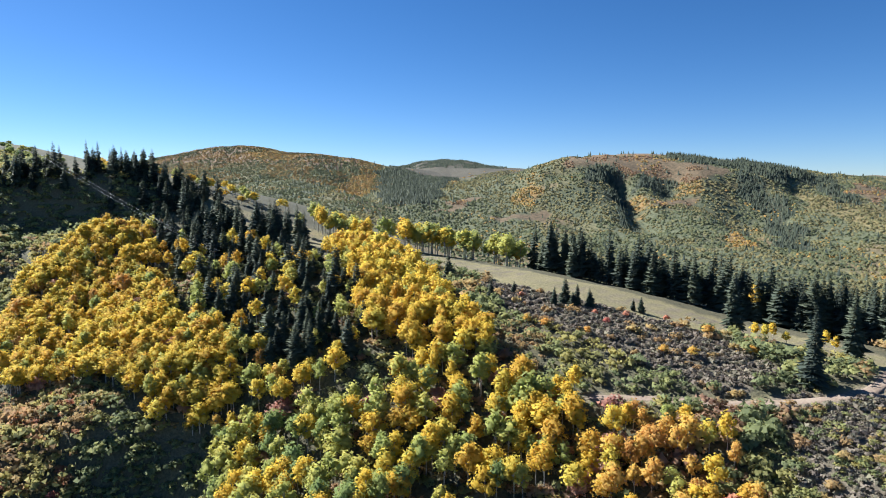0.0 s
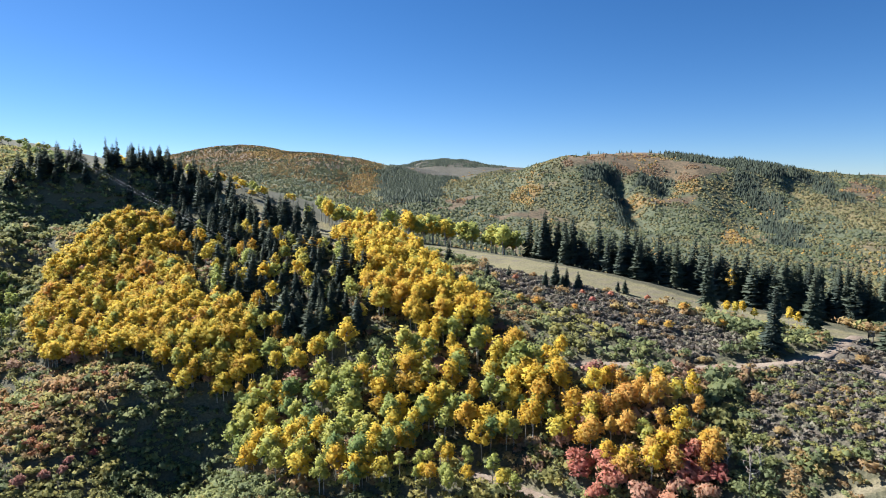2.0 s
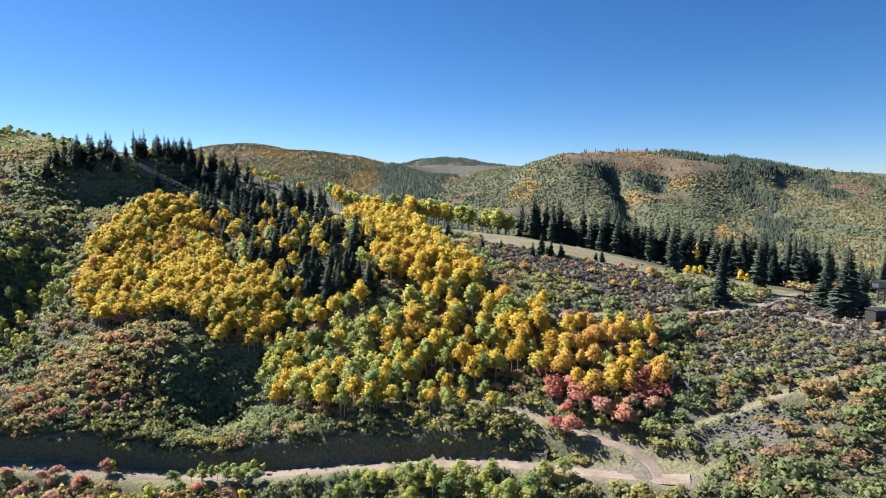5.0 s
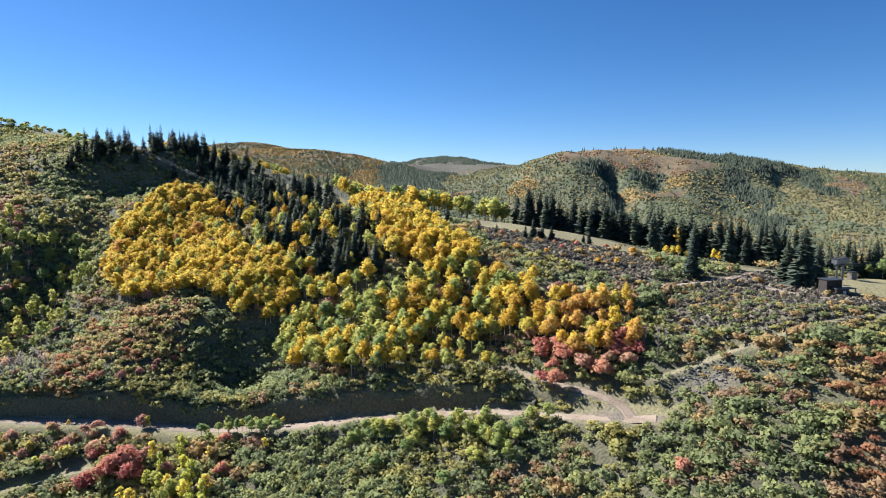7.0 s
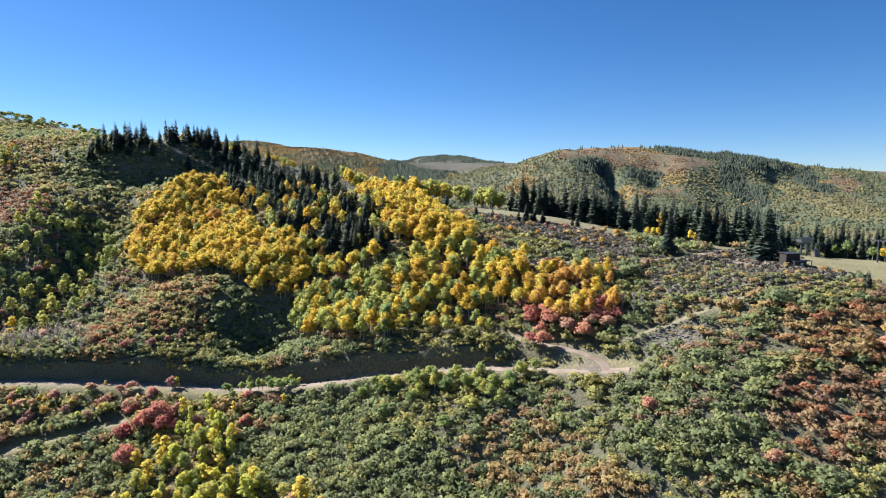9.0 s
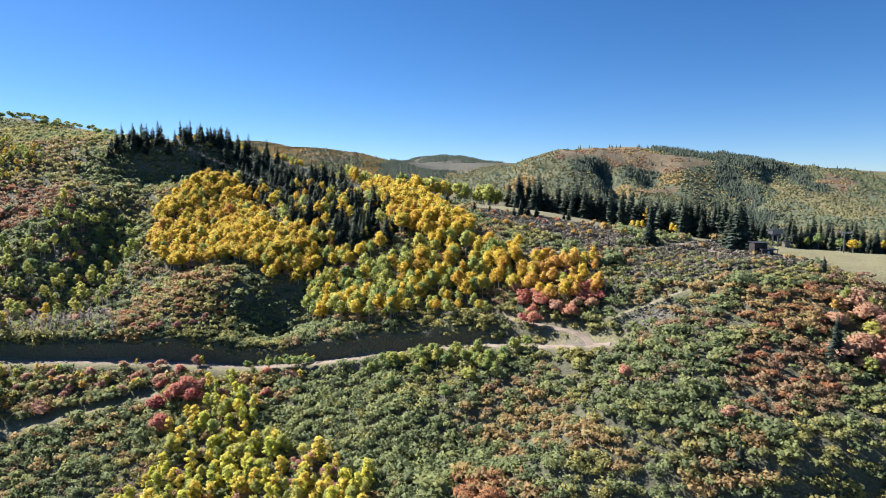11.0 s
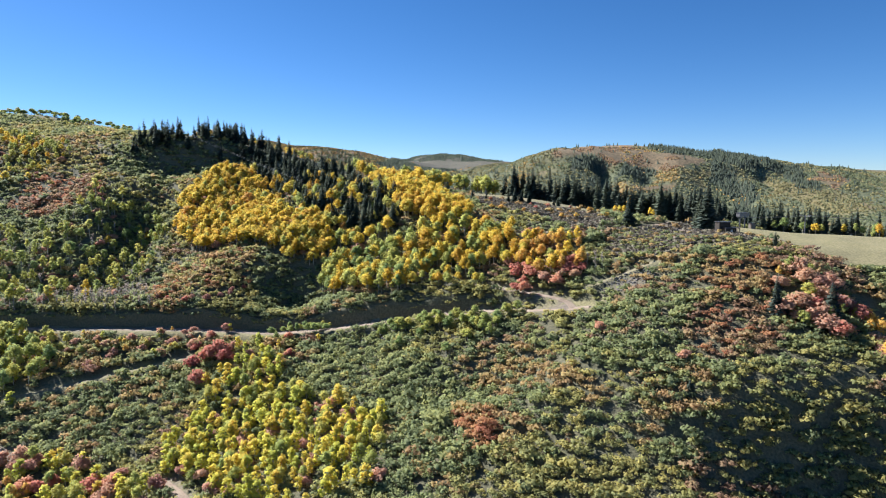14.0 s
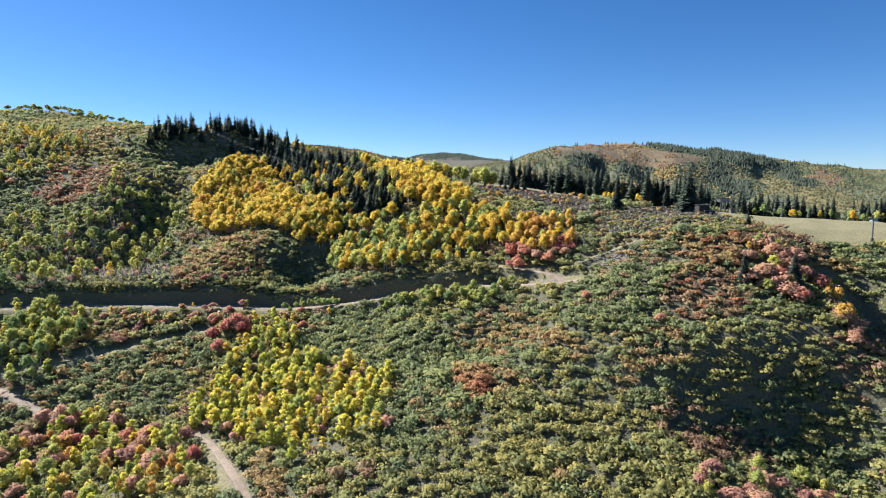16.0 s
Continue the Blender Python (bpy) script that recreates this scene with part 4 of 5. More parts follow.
for k in range(34):
    u = rng.random() ** 0.6
    lone(("lime", "green", "thin", "gold")[k % 4], 172 + 120 * u, 268 + rng.normal(0, 9), rng.uniform(0.5, 0.9), rng.uniform(0.7, 1.0))
for k in range(12):
    lone(("thin", "gold", "thin")[k % 3], rng.uniform(116, 130), rng.uniform(288, 300), rng.uniform(0.95, 1.2), rng.uniform(0.8, 1.0))
for x, y in [(112, 243), (113, 240), (100, 249), (97, 248), (95, 250), (103, 247)]:
    lone("gold", x, y, rng.uniform(0.35, 0.6), 0.5)
for x, y in [(50, 265), (60, 264), (73, 264), (52, 258), (28, 282)]:
    lone("red", x, y, rng.uniform(0.4, 0.6))
for x, y in [(27, 259), (32, 255), (63, 238), (81, 251), (87, 235), (16, 262), (44, 250), (70, 234)]:
    lone("orange", x, y, rng.uniform(0.25, 0.38), rng.uniform(0.5, 0.7))
for x, y, s in [(34, 173, 1.2), (31, 175, 1.0), (-116, 188, 1.2), (-102, 180, 1.8), (-107, 178, 1.7), (-113, 175, 1.3), (-105, 162, 1.6), (-99, 176, 1.5), (-100, 178, 1.1), (-73, 188, 0.9), (-69, 174, 0.9),
                (57, 129, 0.95), (-36, 112, 0.6), (-111, 194, 0.9)]:
    lone("red", x, y, s)
for x, y in [(-131, 213), (-128, 214), (-110, 220), (-110, 217), (-105, 224), (-147, 218), (-164, 220), (-141, 216), (-120, 213), (-114, 215)]:
    lone(("pink", "red")[x % 2], x, y, rng.uniform(0.5, 0.85))
for x, y in [(-166, 127), (-153, 124), (-134, 124), (-149, 103), (-105, 80), (-98, 97), (-98, 106), (-160, 130)]:
    lone("pink", x, y, rng.uniform(1.0, 1.4))
for x, y in [(-144, 114), (-140, 117), (-89, 91), (-101, 91)]:
    lone("red", x, y, rng.uniform(0.9, 1.3))
for x, y, s in [(-118, 190, 1.1), (-104, 186, 1.0), (-112, 192, 0.9), (-137, 198, 0.8), (-125, 197, 0.7), (-106, 199, 0.9), (-98, 184, 1.0), (-150, 196, 0.9), (-142, 189, 0.8), (-132, 186, 0.8), (78, 105, 0.9), (-88, 178, 0.9), (-160, 190, 0.9), (-154, 186, 0.8)]:
    lone("pink", x, y, s)
for x, y, s in [(-95, 183, 1.2), (-86, 184, 1.3), (-90, 178, 1.2), (-82, 176, 1.2), (-76, 182, 0.8), (-58, 182, 0.8), (-104, 199, 0.7), (-92, 172, 1.1), (-84, 168, 1.2), (-98, 168, 1.0), (-101, 160, 1.2), (-93, 160, 1.1)]:
    lone("young", x, y, s)
for k in range(46):
    u = rng.random()
    lone(("lime", "green", "lime")[k % 3], -30 + 58 * u + rng.normal(0, 2), 184 - 20 * u - rng.exponential(5) - 3, rng.uniform(0.4, 0.62), rng.uniform(0.6, 0.85))
for k in range(30):
    lone(("green", "thin")[k % 2], rng.uniform(-84, -54), rng.uniform(187, 194), rng.uniform(0.3, 0.5), rng.uniform(0.45, 0.65))

kinds = {
    "gold": Plants("golden_aspen", ASPENS, LEAF["gold"], ASPEN_BARK, "golden yellow aspen with a slim pale trunk", "aspen tree", "golden aspens", 220, coarse=ROUGH_ASPENS),
    "slim": Plants("slim_golden_aspen", SLIM, LEAF["gold"], ASPEN_BARK, "slim golden yellow aspen in a dense grove", "aspen tree", "slim golden aspens", 260, coarse=ROUGH_SLIM),
    "orange": Plants("orange_aspen", ASPENS, LEAF["orange"], ASPEN_BARK, "orange gold aspen with a slim pale trunk", "aspen tree", "orange aspens", 300),
    "lime": Plants("turning_aspen", ASPENS, LEAF["lime"], ASPEN_BARK, "aspen turning from green to yellow", "aspen tree", "turning aspens", 220, coarse=ROUGH_ASPENS),
    "green": Plants("green_aspen", ASPENS, LEAF["green"], ASPEN_BARK, "still green aspen with a pale trunk", "aspen tree", "green aspens", 300),
    "thin": Plants("thin_aspen", THIN_ASPENS, LEAF["lime"], ASPEN_BARK, "thin light green aspen with a bare white trunk", "aspen tree", "thin aspens", 300),
    "young": Plants("young_aspen", YOUNG, LEAF["yellow"], ASPEN_BARK, "bright yellow young aspen on the lower slope", "aspen tree", "young aspens", 210),
    "red": Plants("red_maple", MAPLES, LEAF["red"], FIR_BARK, "salmon red bigtooth maple bush", "maple", "red maples", 200, "crown", "stem"),
    "pink": Plants("faded_maple", MAPLES, LEAF["pink"], FIR_BARK, "dusty pink faded maple bush", "maple", "faded maples", 190, "crown", "stem"),
    "fir": Plants("fir_tree", FIRS, LEAF["needle"], FIR_BARK, "dark green spired fir tree", "fir tree", "firs", 170, coarse=ROUGH_FIRS),
}
for key, plants in kinds.items():
    plants.grow(bins[key], np.random.default_rng(len(key) + 40))

# ---- brush ----
taken = np.concatenate([np.array(v)[:, :2] for v in bins.values() if len(v)])
oak = {k: [] for k in ("oak_green", "oak_olive", "oak_orange", "oak_rust", "oak_russet")}
ZONES.update({
    "roadside": [(-200, 203), (-165, 199), (-141, 203), (-110, 203), (-67, 193), (-61, 175), (-88, 170), (-118, 184), (-160, 172), (-195, 172)],
    "below_terrace": [(-190, 160), (-160, 168), (-118, 181), (-108, 160), (-112, 140), (-150, 146), (-185, 152)],
    "tan_patch": [(24, 141), (47, 118), (53, 102), (42, 100), (20, 121)],
    "yellow_olive": [(1, 86), (21, 92), (55, 85), (69, 66), (62, 40), (32, 36), (-12, 40)],
    "green_upper": [(-58, 192), (-19, 174), (2, 140), (-16, 124), (-51, 154)],
    "green_right": [(50, 141), (72, 152), (92, 136), (79, 100), (49, 112)],
    "green_mid": [(-16, 124), (12, 94), (1, 86), (-17, 75), (-21, 101)],
    "mixed_tan": [(60, 105), (83, 102), (80, 82), (55, 85)],
})
layers = [scatter(rng, 3.95, -280, 235, 30, 214, 1.0) for _ in range(3)]
x, y = np.concatenate([a for a, b in layers]), np.concatenate([b for a, b in layers])
ok = ~near_track(x, y, 1.4) & (np.abs(x) < 0.75 * (y + 118) + 14)
layers = [scatter(rng, 4.7, -330, 180, 214, 330, 1.0) for _ in range(3)]
hx, hy = np.concatenate([a for a, b in layers]), np.concatenate([b for a, b in layers])
ok = np.concatenate([ok, ~near_track(hx, hy, 1.4)])
x, y = np.concatenate([x, hx]), np.concatenate([y, hy])
hx, hy = scatter(rng, 3.7, -500, -140, 330, 545, 1.0)
keep = ~(within("meadow", hx, hy)) & ((hy < 400) | (hx < -0.55 * hy))
x, y, ok = np.concatenate([x, hx[keep]]), np.concatenate([y, hy[keep]]), np.concatenate([ok, np.ones(keep.sum(), bool)])
for zone in ("meadow", "meadow_right", "yard", "landing", "sage", "track_verge", "hut_bank"):
    ok &= ~within(zone, x, y)
road = LINES["lower"][0]
beyond, off = y > np.interp(x, road[:, 0], road[:, 1]), track_distance(x, y, "lower")[0]
ok &= ~(beyond & (off < 6.2) & (rng.random(len(x)) < 0.9) & (x < 12))
ok &= ~(~beyond & (off < 7.0) & (x < -48)) & (track_distance(x, y, "terrace")[0] > 4.2) & (track_distance(x, y, "contour")[0] > 1.9)
ok &= ~(within("gully", x, y) & (rng.random(len(x)) < 0.93)) & ~(within("hollow", x, y) & (rng.random(len(x)) < 0.1))
ok &= ~(within("scree", x, y) & (rng.random(len(x)) < 0.75)) & ~(within("shaded", x, y) & (rng.random(len(x)) < 0.2))
for zone in ("gold", "ridge", "mid", "belt", "young", "right", "low_mixed", "strip"):
    ok &= ~(within(zone, x, y) & (rng.random(len(x)) < 0.4))
# Nothing tall grows on the crest between the mown run and the dark wood.
ok &= ~((x > -15) & (x < 140) & (y > np.interp(x, [-15, 10, 60, 90, 118, 139], [350, 340, 305, 277, 255, 230])))
# Close brush on the slopes that lie in shade, and on the lit knob beside them.
for zone, step in (("dark_bowl", 2.9), ("shaded", 3.4), ("hollow", 3.0), ("knob", 3.3)):
    lx, ly = pick_in(zone, step, 0.9)
    x, y = np.concatenate([x, lx]), np.concatenate([y, ly])
    ok, beyond, off = np.concatenate([ok, np.ones(len(lx), bool)]), np.concatenate([beyond, np.zeros(len(lx), bool)]), np.concatenate([off, np.full(len(lx), 20.0)])
# Bushes that hang over the lip of the road cut.
lip = np.repeat(road[road[:, 0] < 24], 3, axis=0)
lx, ly = lip[:, 0] + rng.normal(0, 1.2, len(lip)), lip[:, 1] + 2.6 + rng.uniform(2.6, 6.5, len(lip))
x, y = np.concatenate([x, lx]), np.concatenate([y, ly])
ok, beyond, off = np.concatenate([ok, np.ones(len(lx), bool)]), np.concatenate([beyond, np.ones(len(lx), bool)]), np.concatenate([off, np.full(len(lx), 9.0)])
x, y = x[ok], y[ok]
patch = waves(x, y, 26.0) + 0.5 * waves(x + 90, y, 10.0)
u = rng.random(len(x))
kind = np.where(patch + 0.8 * (u - 0.5) > 0.15, 1, 0)
kind = np.where((patch < -0.5) & (u < 0.55), 2, kind)
kind = np.where((waves(x + 200, y, 20.0) > 0.62) & (rng.random(len(x)) < 0.5), 3, kind)
hill = (x < -175) & (y > 290)
turn = waves(x + 40, y, 34.0) + rng.normal(0, 0.25, len(x))
kind = np.where(hill, np.where(turn > 0.8, 2, np.where(turn < 0.0, 0, 1)), kind)
for zone, value, odds in (("orange", 2, 0.92), ("orange", 4, 0.3), ("maroon", 3, 0.85), ("rust", 2, 0.85), ("rust", 4, 0.8), ("maroon", 4, 0.15), ("maroon_left", 3, 0.85), ("maroon_left", 4, 0.35), ("gold", 2, 0.45), ("mid", 2, 0.3), ("mid", 3, 0.3), ("belt", 3, 0.3), ("ridge", 2, 0.4), ("right", 3, 0.4), ("thin", 0, 0.6), ("knob", 1, 0.6), ("knob", 2, 0.5), ("knob", 4, 0.12),
                          ("dry_slope", 0, 0.8), ("dry_slope", 1, 0.42), ("dry_slope", 2, 0.04), ("shaded", 0, 0.9), ("dark_bowl", 0, 0.85), ("roadside", 1, 0.45), ("roadside", 2, 0.35), ("below_terrace", 0, 0.7), ("below_terrace", 2, 0.2), ("tan_patch", 2, 0.75), ("mixed_tan", 2, 0.55), ("yellow_olive", 1, 0.85), ("green_upper", 0, 0.8), ("green_right", 0, 0.65), ("green_mid", 0, 0.7)):
    kind = np.where(within(zone, x + 5 * waves(x, y, 9.0), y + 5 * waves(x, y + 70, 9.0)) & (rng.random(len(x)) < odds), value, kind)
size = rng.choice([0.55, 0.75, 0.95, 1.15, 1.4], len(x), p=[0.14, 0.27, 0.31, 0.2, 0.08]) * rng.uniform(0.85, 1.15, len(x)) * (0.98 + 0.22 * waves(x, y, 15.0))
size = np.where(y < 214, size * 1.04, size)
size = np.where(within("dry_slope", x + 6 * waves(x, y, 8.0), y), size * 0.55, size)
size = np.where(within("maroon", x, y) | within("orange", x, y), size * 0.85, size)
size = np.where(beyond[ok] & (off[ok] < 8.0), size * 0.6, size)
size = np.where((x < -150) & (y > 300), size * 1.2, size)
for k, name in enumerate(oak):
    m = kind == k
    oak[name] += list(np.stack([x[m], y[m], size[m], size[m] * rng.uniform(0.8, 1.15, m.sum())], -1))
words = {"oak_green": ("green_scrub_oak", "low green scrub oak bush", "green oaks"), "oak_olive": ("olive_scrub_oak", "low yellow olive scrub oak bush", "olive oaks"),
         "oak_orange": ("orange_scrub_oak", "low orange tan scrub oak bush", "orange oaks"), "oak_rust": ("rust_scrub_oak", "low dull maroon brown scrub oak bush", "rusty oaks"), "oak_russet": ("russet_scrub_oak", "low bright russet red scrub oak bush", "russet oaks")}
for k, name in enumerate(oak):
    Plants(words[name][0], OAKS, LEAF[name], FIR_BARK, words[name][1], "oak bush", words[name][2], 110, "foliage", "stem", ROUGH_OAKS, DISTANT_OAKS).grow(oak[name], np.random.default_rng(70 + k))

x, y = scatter(rng, 1.75, -10, 150, 150, 330)
ok = (within("sage", x, y) | within("dry_slope", x, y) | (within("yard", x, y) & (rng.random(len(x)) < 0.25)) | (within("hut_bank", x, y) & (rng.random(len(x)) < 0.7))) & ~near_track(x, y, 0.6)
x, y = x[ok], y[ok]
s = rng.uniform(0.6, 1.4, len(x))
m = rng.random(len(x)) < 0.05
Plants("sagebrush", LOW, LEAF["sage"], FIR_BARK, "small grey brown sagebrush clump", "sagebrush", "sagebrush", 150, "foliage", "stem", ROUGH_LOW).grow(np.stack([x, y, s, s], -1)[~m], rng)
Plants("low_scrub_oak", LOW, LEAF["oak_orange"], FIR_BARK, "knee-high rusty orange scrub oak", "oak bush", "low oaks", 60, "foliage", "stem", ROUGH_LOW).grow(np.stack([x, y, s * 1.7, s * 1.7], -1)[m], rng)


# ---- far woods ----
def far_woods(name, label, points, radius, tall, mat, pointed, seed):
    """Many small distant crowns in one growth."""
    g = np.random.default_rng(seed)
    n = len(points)
    x, y = points[:, 0], points[:, 1]
    z = height(x, y)
    s = g.uniform(0.65, 1.3, n)
    sides = 4
    t = 2 * math.pi * np.arange(sides) / sides
    rings = [(0.02, 1.0), (1.0, 0.03)] if pointed else [(0.0, 1.0), (0.85, 0.5)]
    v = np.zeros((n, len(rings), sides, 3))
    for k, (h, r) in enumerate(rings):
        wob = g.uniform(0.75, 1.25, (n, sides))
        rr = (radius * s)[:, None] * r * wob
        v[:, k, :, 0] = x[:, None] + rr * np.cos(t + k)
        v[:, k, :, 1] = y[:, None] + rr * np.sin(t + k)
        v[:, k, :, 2] = (z + tall * s * h)[:, None] + 0.12 * tall * g.uniform(-1, 1, (n, sides)) * (0 < k)
    per = len(rings) * sides
    f = []
    for k in range(len(rings) - 1):
        for j in range(sides):
            f.append((k * sides + j, k * sides + (j + 1) % sides, (k + 1) * sides + (j + 1) % sides, (k + 1) * sides + j))
    f = (np.array(f)[None] + per * np.arange(n)[:, None, None]).reshape(-1, 4)
    lean = v - np.stack([x, y, z + tall * s * 0.1], -1)[:, None, None, :]
    lean = lean / (np.linalg.norm(lean, axis=-1, keepdims=True) + 1e-9) + (0, 0, 1.3) + g.normal(0, 0.15, v.shape)
    tagged(new(name, mesh_object(name, v.reshape(-1, 3), f, mat, np.repeat(g.random(n), per), True, lean.reshape(-1, 3))), label, "woods", "", "stuff")


def far_points(count, y0, y1, b0, b1, seed, test):
    g = np.random.default_rng(seed)
    y = np.sqrt(g.uniform(y0 * y0, y1 * y1, count))
    b = g.uniform(b0, b1, count)
    x = b * y
    ok = test(x, y, b, g) & (y > 1080 - 850 * b) & ((y < 2150) | (b < 0.14))
    return np.stack([x, y], -1)[ok]


def mix_noise(x, y):
    return waves(x, y, 120.0) + 0.6 * waves(x, y, 45.0)


def any_zone(names, x, y):
    return np.any([far_zone(n, x, y) for n in names], axis=0)


TANS, GOLDS, DARKS, OLIVES = ([n for n in FAR_ZONES if n.split("_")[0] == kind] for kind in ("tan", "gold", "fir", "olive"))
TANS += ["dome_tan", "dome_brow"]
GOLDS += ["dome_orange"]
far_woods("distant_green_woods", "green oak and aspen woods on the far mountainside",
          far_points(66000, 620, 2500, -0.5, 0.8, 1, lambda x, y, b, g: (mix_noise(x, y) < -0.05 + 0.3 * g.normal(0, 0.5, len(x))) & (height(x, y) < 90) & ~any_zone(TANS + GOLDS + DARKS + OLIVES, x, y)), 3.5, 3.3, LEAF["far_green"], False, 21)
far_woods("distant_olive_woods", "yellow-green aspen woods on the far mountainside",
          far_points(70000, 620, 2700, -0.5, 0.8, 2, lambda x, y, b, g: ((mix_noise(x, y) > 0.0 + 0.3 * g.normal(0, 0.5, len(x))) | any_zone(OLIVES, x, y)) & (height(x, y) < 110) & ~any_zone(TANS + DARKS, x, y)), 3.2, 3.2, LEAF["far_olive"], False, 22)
far_woods("distant_golden_woods", "golden aspen woods on the far mountainside",
          far_points(70000, 900, 2800, -0.5, 0.7, 3, lambda x, y, b, g: any_zone(GOLDS, x, y) | ((waves(x + 300, y, 70.0) > 0.55) & (g.random(len(x)) < 0.25) & (height(x, y) < 110))), 3.2, 3.3, LEAF["far_gold"], False, 23)
far_woods("distant_fir_woods", "dark fir woods on the far mountainside",
          far_points(90000, 900, 2600, -0.3, 0.8, 4, lambda x, y, b, g: (any_zone(DARKS, x, y) & (g.random(len(x)) < 0.9)) | (g.random(len(x)) < 0.012)), 2.6, 11.0, LEAF["needle"], True, 24)
far_woods("distant_skyline_firs", "dark firs on the farthest crest",
          far_points(5000, 3300, 4100, -0.08, 0.10, 5, lambda x, y, b, g: (waves(x, y, 90.0) + 0.5 * waves(x, y, 40.0) > np.where(height(x, y) > 110, -0.2, 0.15))), 3.4, 10.0, LEAF["needle"], True, 25)
far_woods("distant_dome_scrub", "tan and orange scrub on the far dome",
          far_points(9000, 2000, 3000, -0.5, -0.10, 6, lambda x, y, b, g: waves(x, y, 80.0) > -0.15 + g.normal(0, 0.2, len(x))), 3.8, 4.6, LEAF["oak_orange"], False, 26)
far_woods("distant_crest_scrub", "rusty scrub on the bare mountain top",
          far_points(40000, 1000, 2100, -0.1, 0.7, 7, lambda x, y, b, g: any_zone(["tan_top", "tan_slope", "tan_east", "tan_band"], x, y) & (waves(x, y, 40.0) > 0.1)), 2.6, 2.6, LEAF["oak_rust"], False, 27)
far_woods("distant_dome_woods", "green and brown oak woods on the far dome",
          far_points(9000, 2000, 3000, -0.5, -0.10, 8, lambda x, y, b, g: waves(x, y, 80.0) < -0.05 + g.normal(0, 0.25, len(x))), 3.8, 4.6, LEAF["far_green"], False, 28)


# ---- bare trees ----
def bare_shape(g, tall, wide):
    """A leafless aspen: pale stem, forked limbs and a haze of fine twigs."""
    rad = 0.012 * tall + 0.03
    pieces = [tube([(0, 0, -0.5), (0, 0, 0), (0.1, 0, tall * 0.5), (0.05, 0.1, tall)], [rad * 1.2, rad, rad * 0.7, 0.02], 6)]
    twigs = []
    for k in range(12):
        s = 0.3 + 0.62 * k / 11
        t = g.uniform(0, 6.28)
        r = wide * 0.5 * g.uniform(0.5, 1.0) * (1.15 - s)
        root, tip = np.array([0.08, 0, tall * s]), np.array([r * math.cos(t) * 1.6, r * math.sin(t) * 1.6, tall * (s + 0.16)])
        pieces.append(tube([root, root * 0.5 + tip * 0.5 - (0, 0, 0.1), tip], [rad * 0.45, rad * 0.3, rad * 0.12], 4))
        for j in range(7):
            a = root + (tip - root) * g.uniform(0.35, 1.0)
            b = a + g.normal(0, 0.28, 3) * wide * 0.5 + (0, 0, 0.35)
            twigs.append(tube([a, b], [0.03, 0.012], 3))
    tv, tf = joined(twigs)
    return grafted(pieces[0], pieces[1:]), (tv, tf, tv - (0, 0, tall * 0.5) + g.normal(0, 0.3, tv.shape))


TWIG = bark_material("grey_pink_twigs", (0.36, 0.28, 0.24), (0.24, 0.18, 0.15), 4.0)
BARES = [bare_shape(np.random.default_rng(800 + k), 8.0, 3.6) for k in range(3)]
ZONES["bare"] = [(-225, 214), (-190, 230), (-165, 236), (-146, 222), (-146, 211), (-190, 210)]
x, y = (np.concatenate(v) for v in zip(pick_in("bare", 3.8, 0.8), pick_in("thin", 7.5, 0.5)))
spots = [(65, 172, 1.25, 1.25), (63, 178, 0.8, 0.9), (69, 176, 0.7, 0.8)] + [(a, b, s, s) for a, b, s in zip(x, y, rng.uniform(0.55, 1.0, len(x)))]
Plants("bare_aspen", BARES, TWIG, ASPEN_BARK, "leafless grey aspen with white bark", "aspen tree", "bare aspens", 120, "crown", "trunk").grow(spots, rng)


# ---- stones ----
def stones(name, label, places, low, high, seed):
    """Broken angular stones, joined, lying half sunk in the slope."""
    g = np.random.default_rng(seed)
    cube = np.array([(sx, sy, sz) for sz in (-1, 1) for sy in (-1, 1) for sx in (-1, 1)], float)
    faces = np.array([(0, 1, 3, 2), (4, 6, 7, 5), (0, 4, 5, 1), (2, 3, 7, 6), (0, 2, 6, 4), (1, 5, 7, 3)])
    z = height(places[:, 0], places[:, 1])
    v, f = [], []
    for k, (px, py) in enumerate(places):
        r = g.uniform(low, high)
        t = g.uniform(0, 6.28)
        s = cube * g.uniform(0.5, 1.0, 3) * (1, 1, 0.7) + g.normal(0, 0.22, (8, 3))
        s = s @ np.array([[math.cos(t), math.sin(t), 0], [-math.sin(t), math.cos(t), 0], [0, 0, 1]]) * r
        v.append(s + (px, py, z[k] + 0.25 * r))
        f.append(faces + 8 * k)
    tagged(new(name, mesh_object(name, np.concatenate(v), np.concatenate(f), STONE)), label, "stones", "", "stuff")


x, y = pick_in("scree", 0.9, 0.8, 0.2)
stones("scree_stones", "grey broken scree stones below the trail", np.stack([x, y], -1), 0.15, 0.5, 31)
ZONES["spill"] = [(-60, 189), (-30, 182), (-8, 174), (-10, 168), (-34, 175), (-62, 184)]
x, y = pick_in("spill", 1.3, 0.45, 0.5)
stones("road_spill_stones", "pale stones spilled below the dirt road", np.stack([x, y], -1), 0.2, 0.65, 32)
ZONES["hut_rubble"] = [(120, 184), (146, 187), (150, 181), (124, 177)]
x, y = pick_in("hut_rubble", 0.9, 0.6, 0.2)
stones("rubble_stones", "pale rubble on the bank below the hut", np.stack([x, y], -1), 0.12, 0.4, 33)


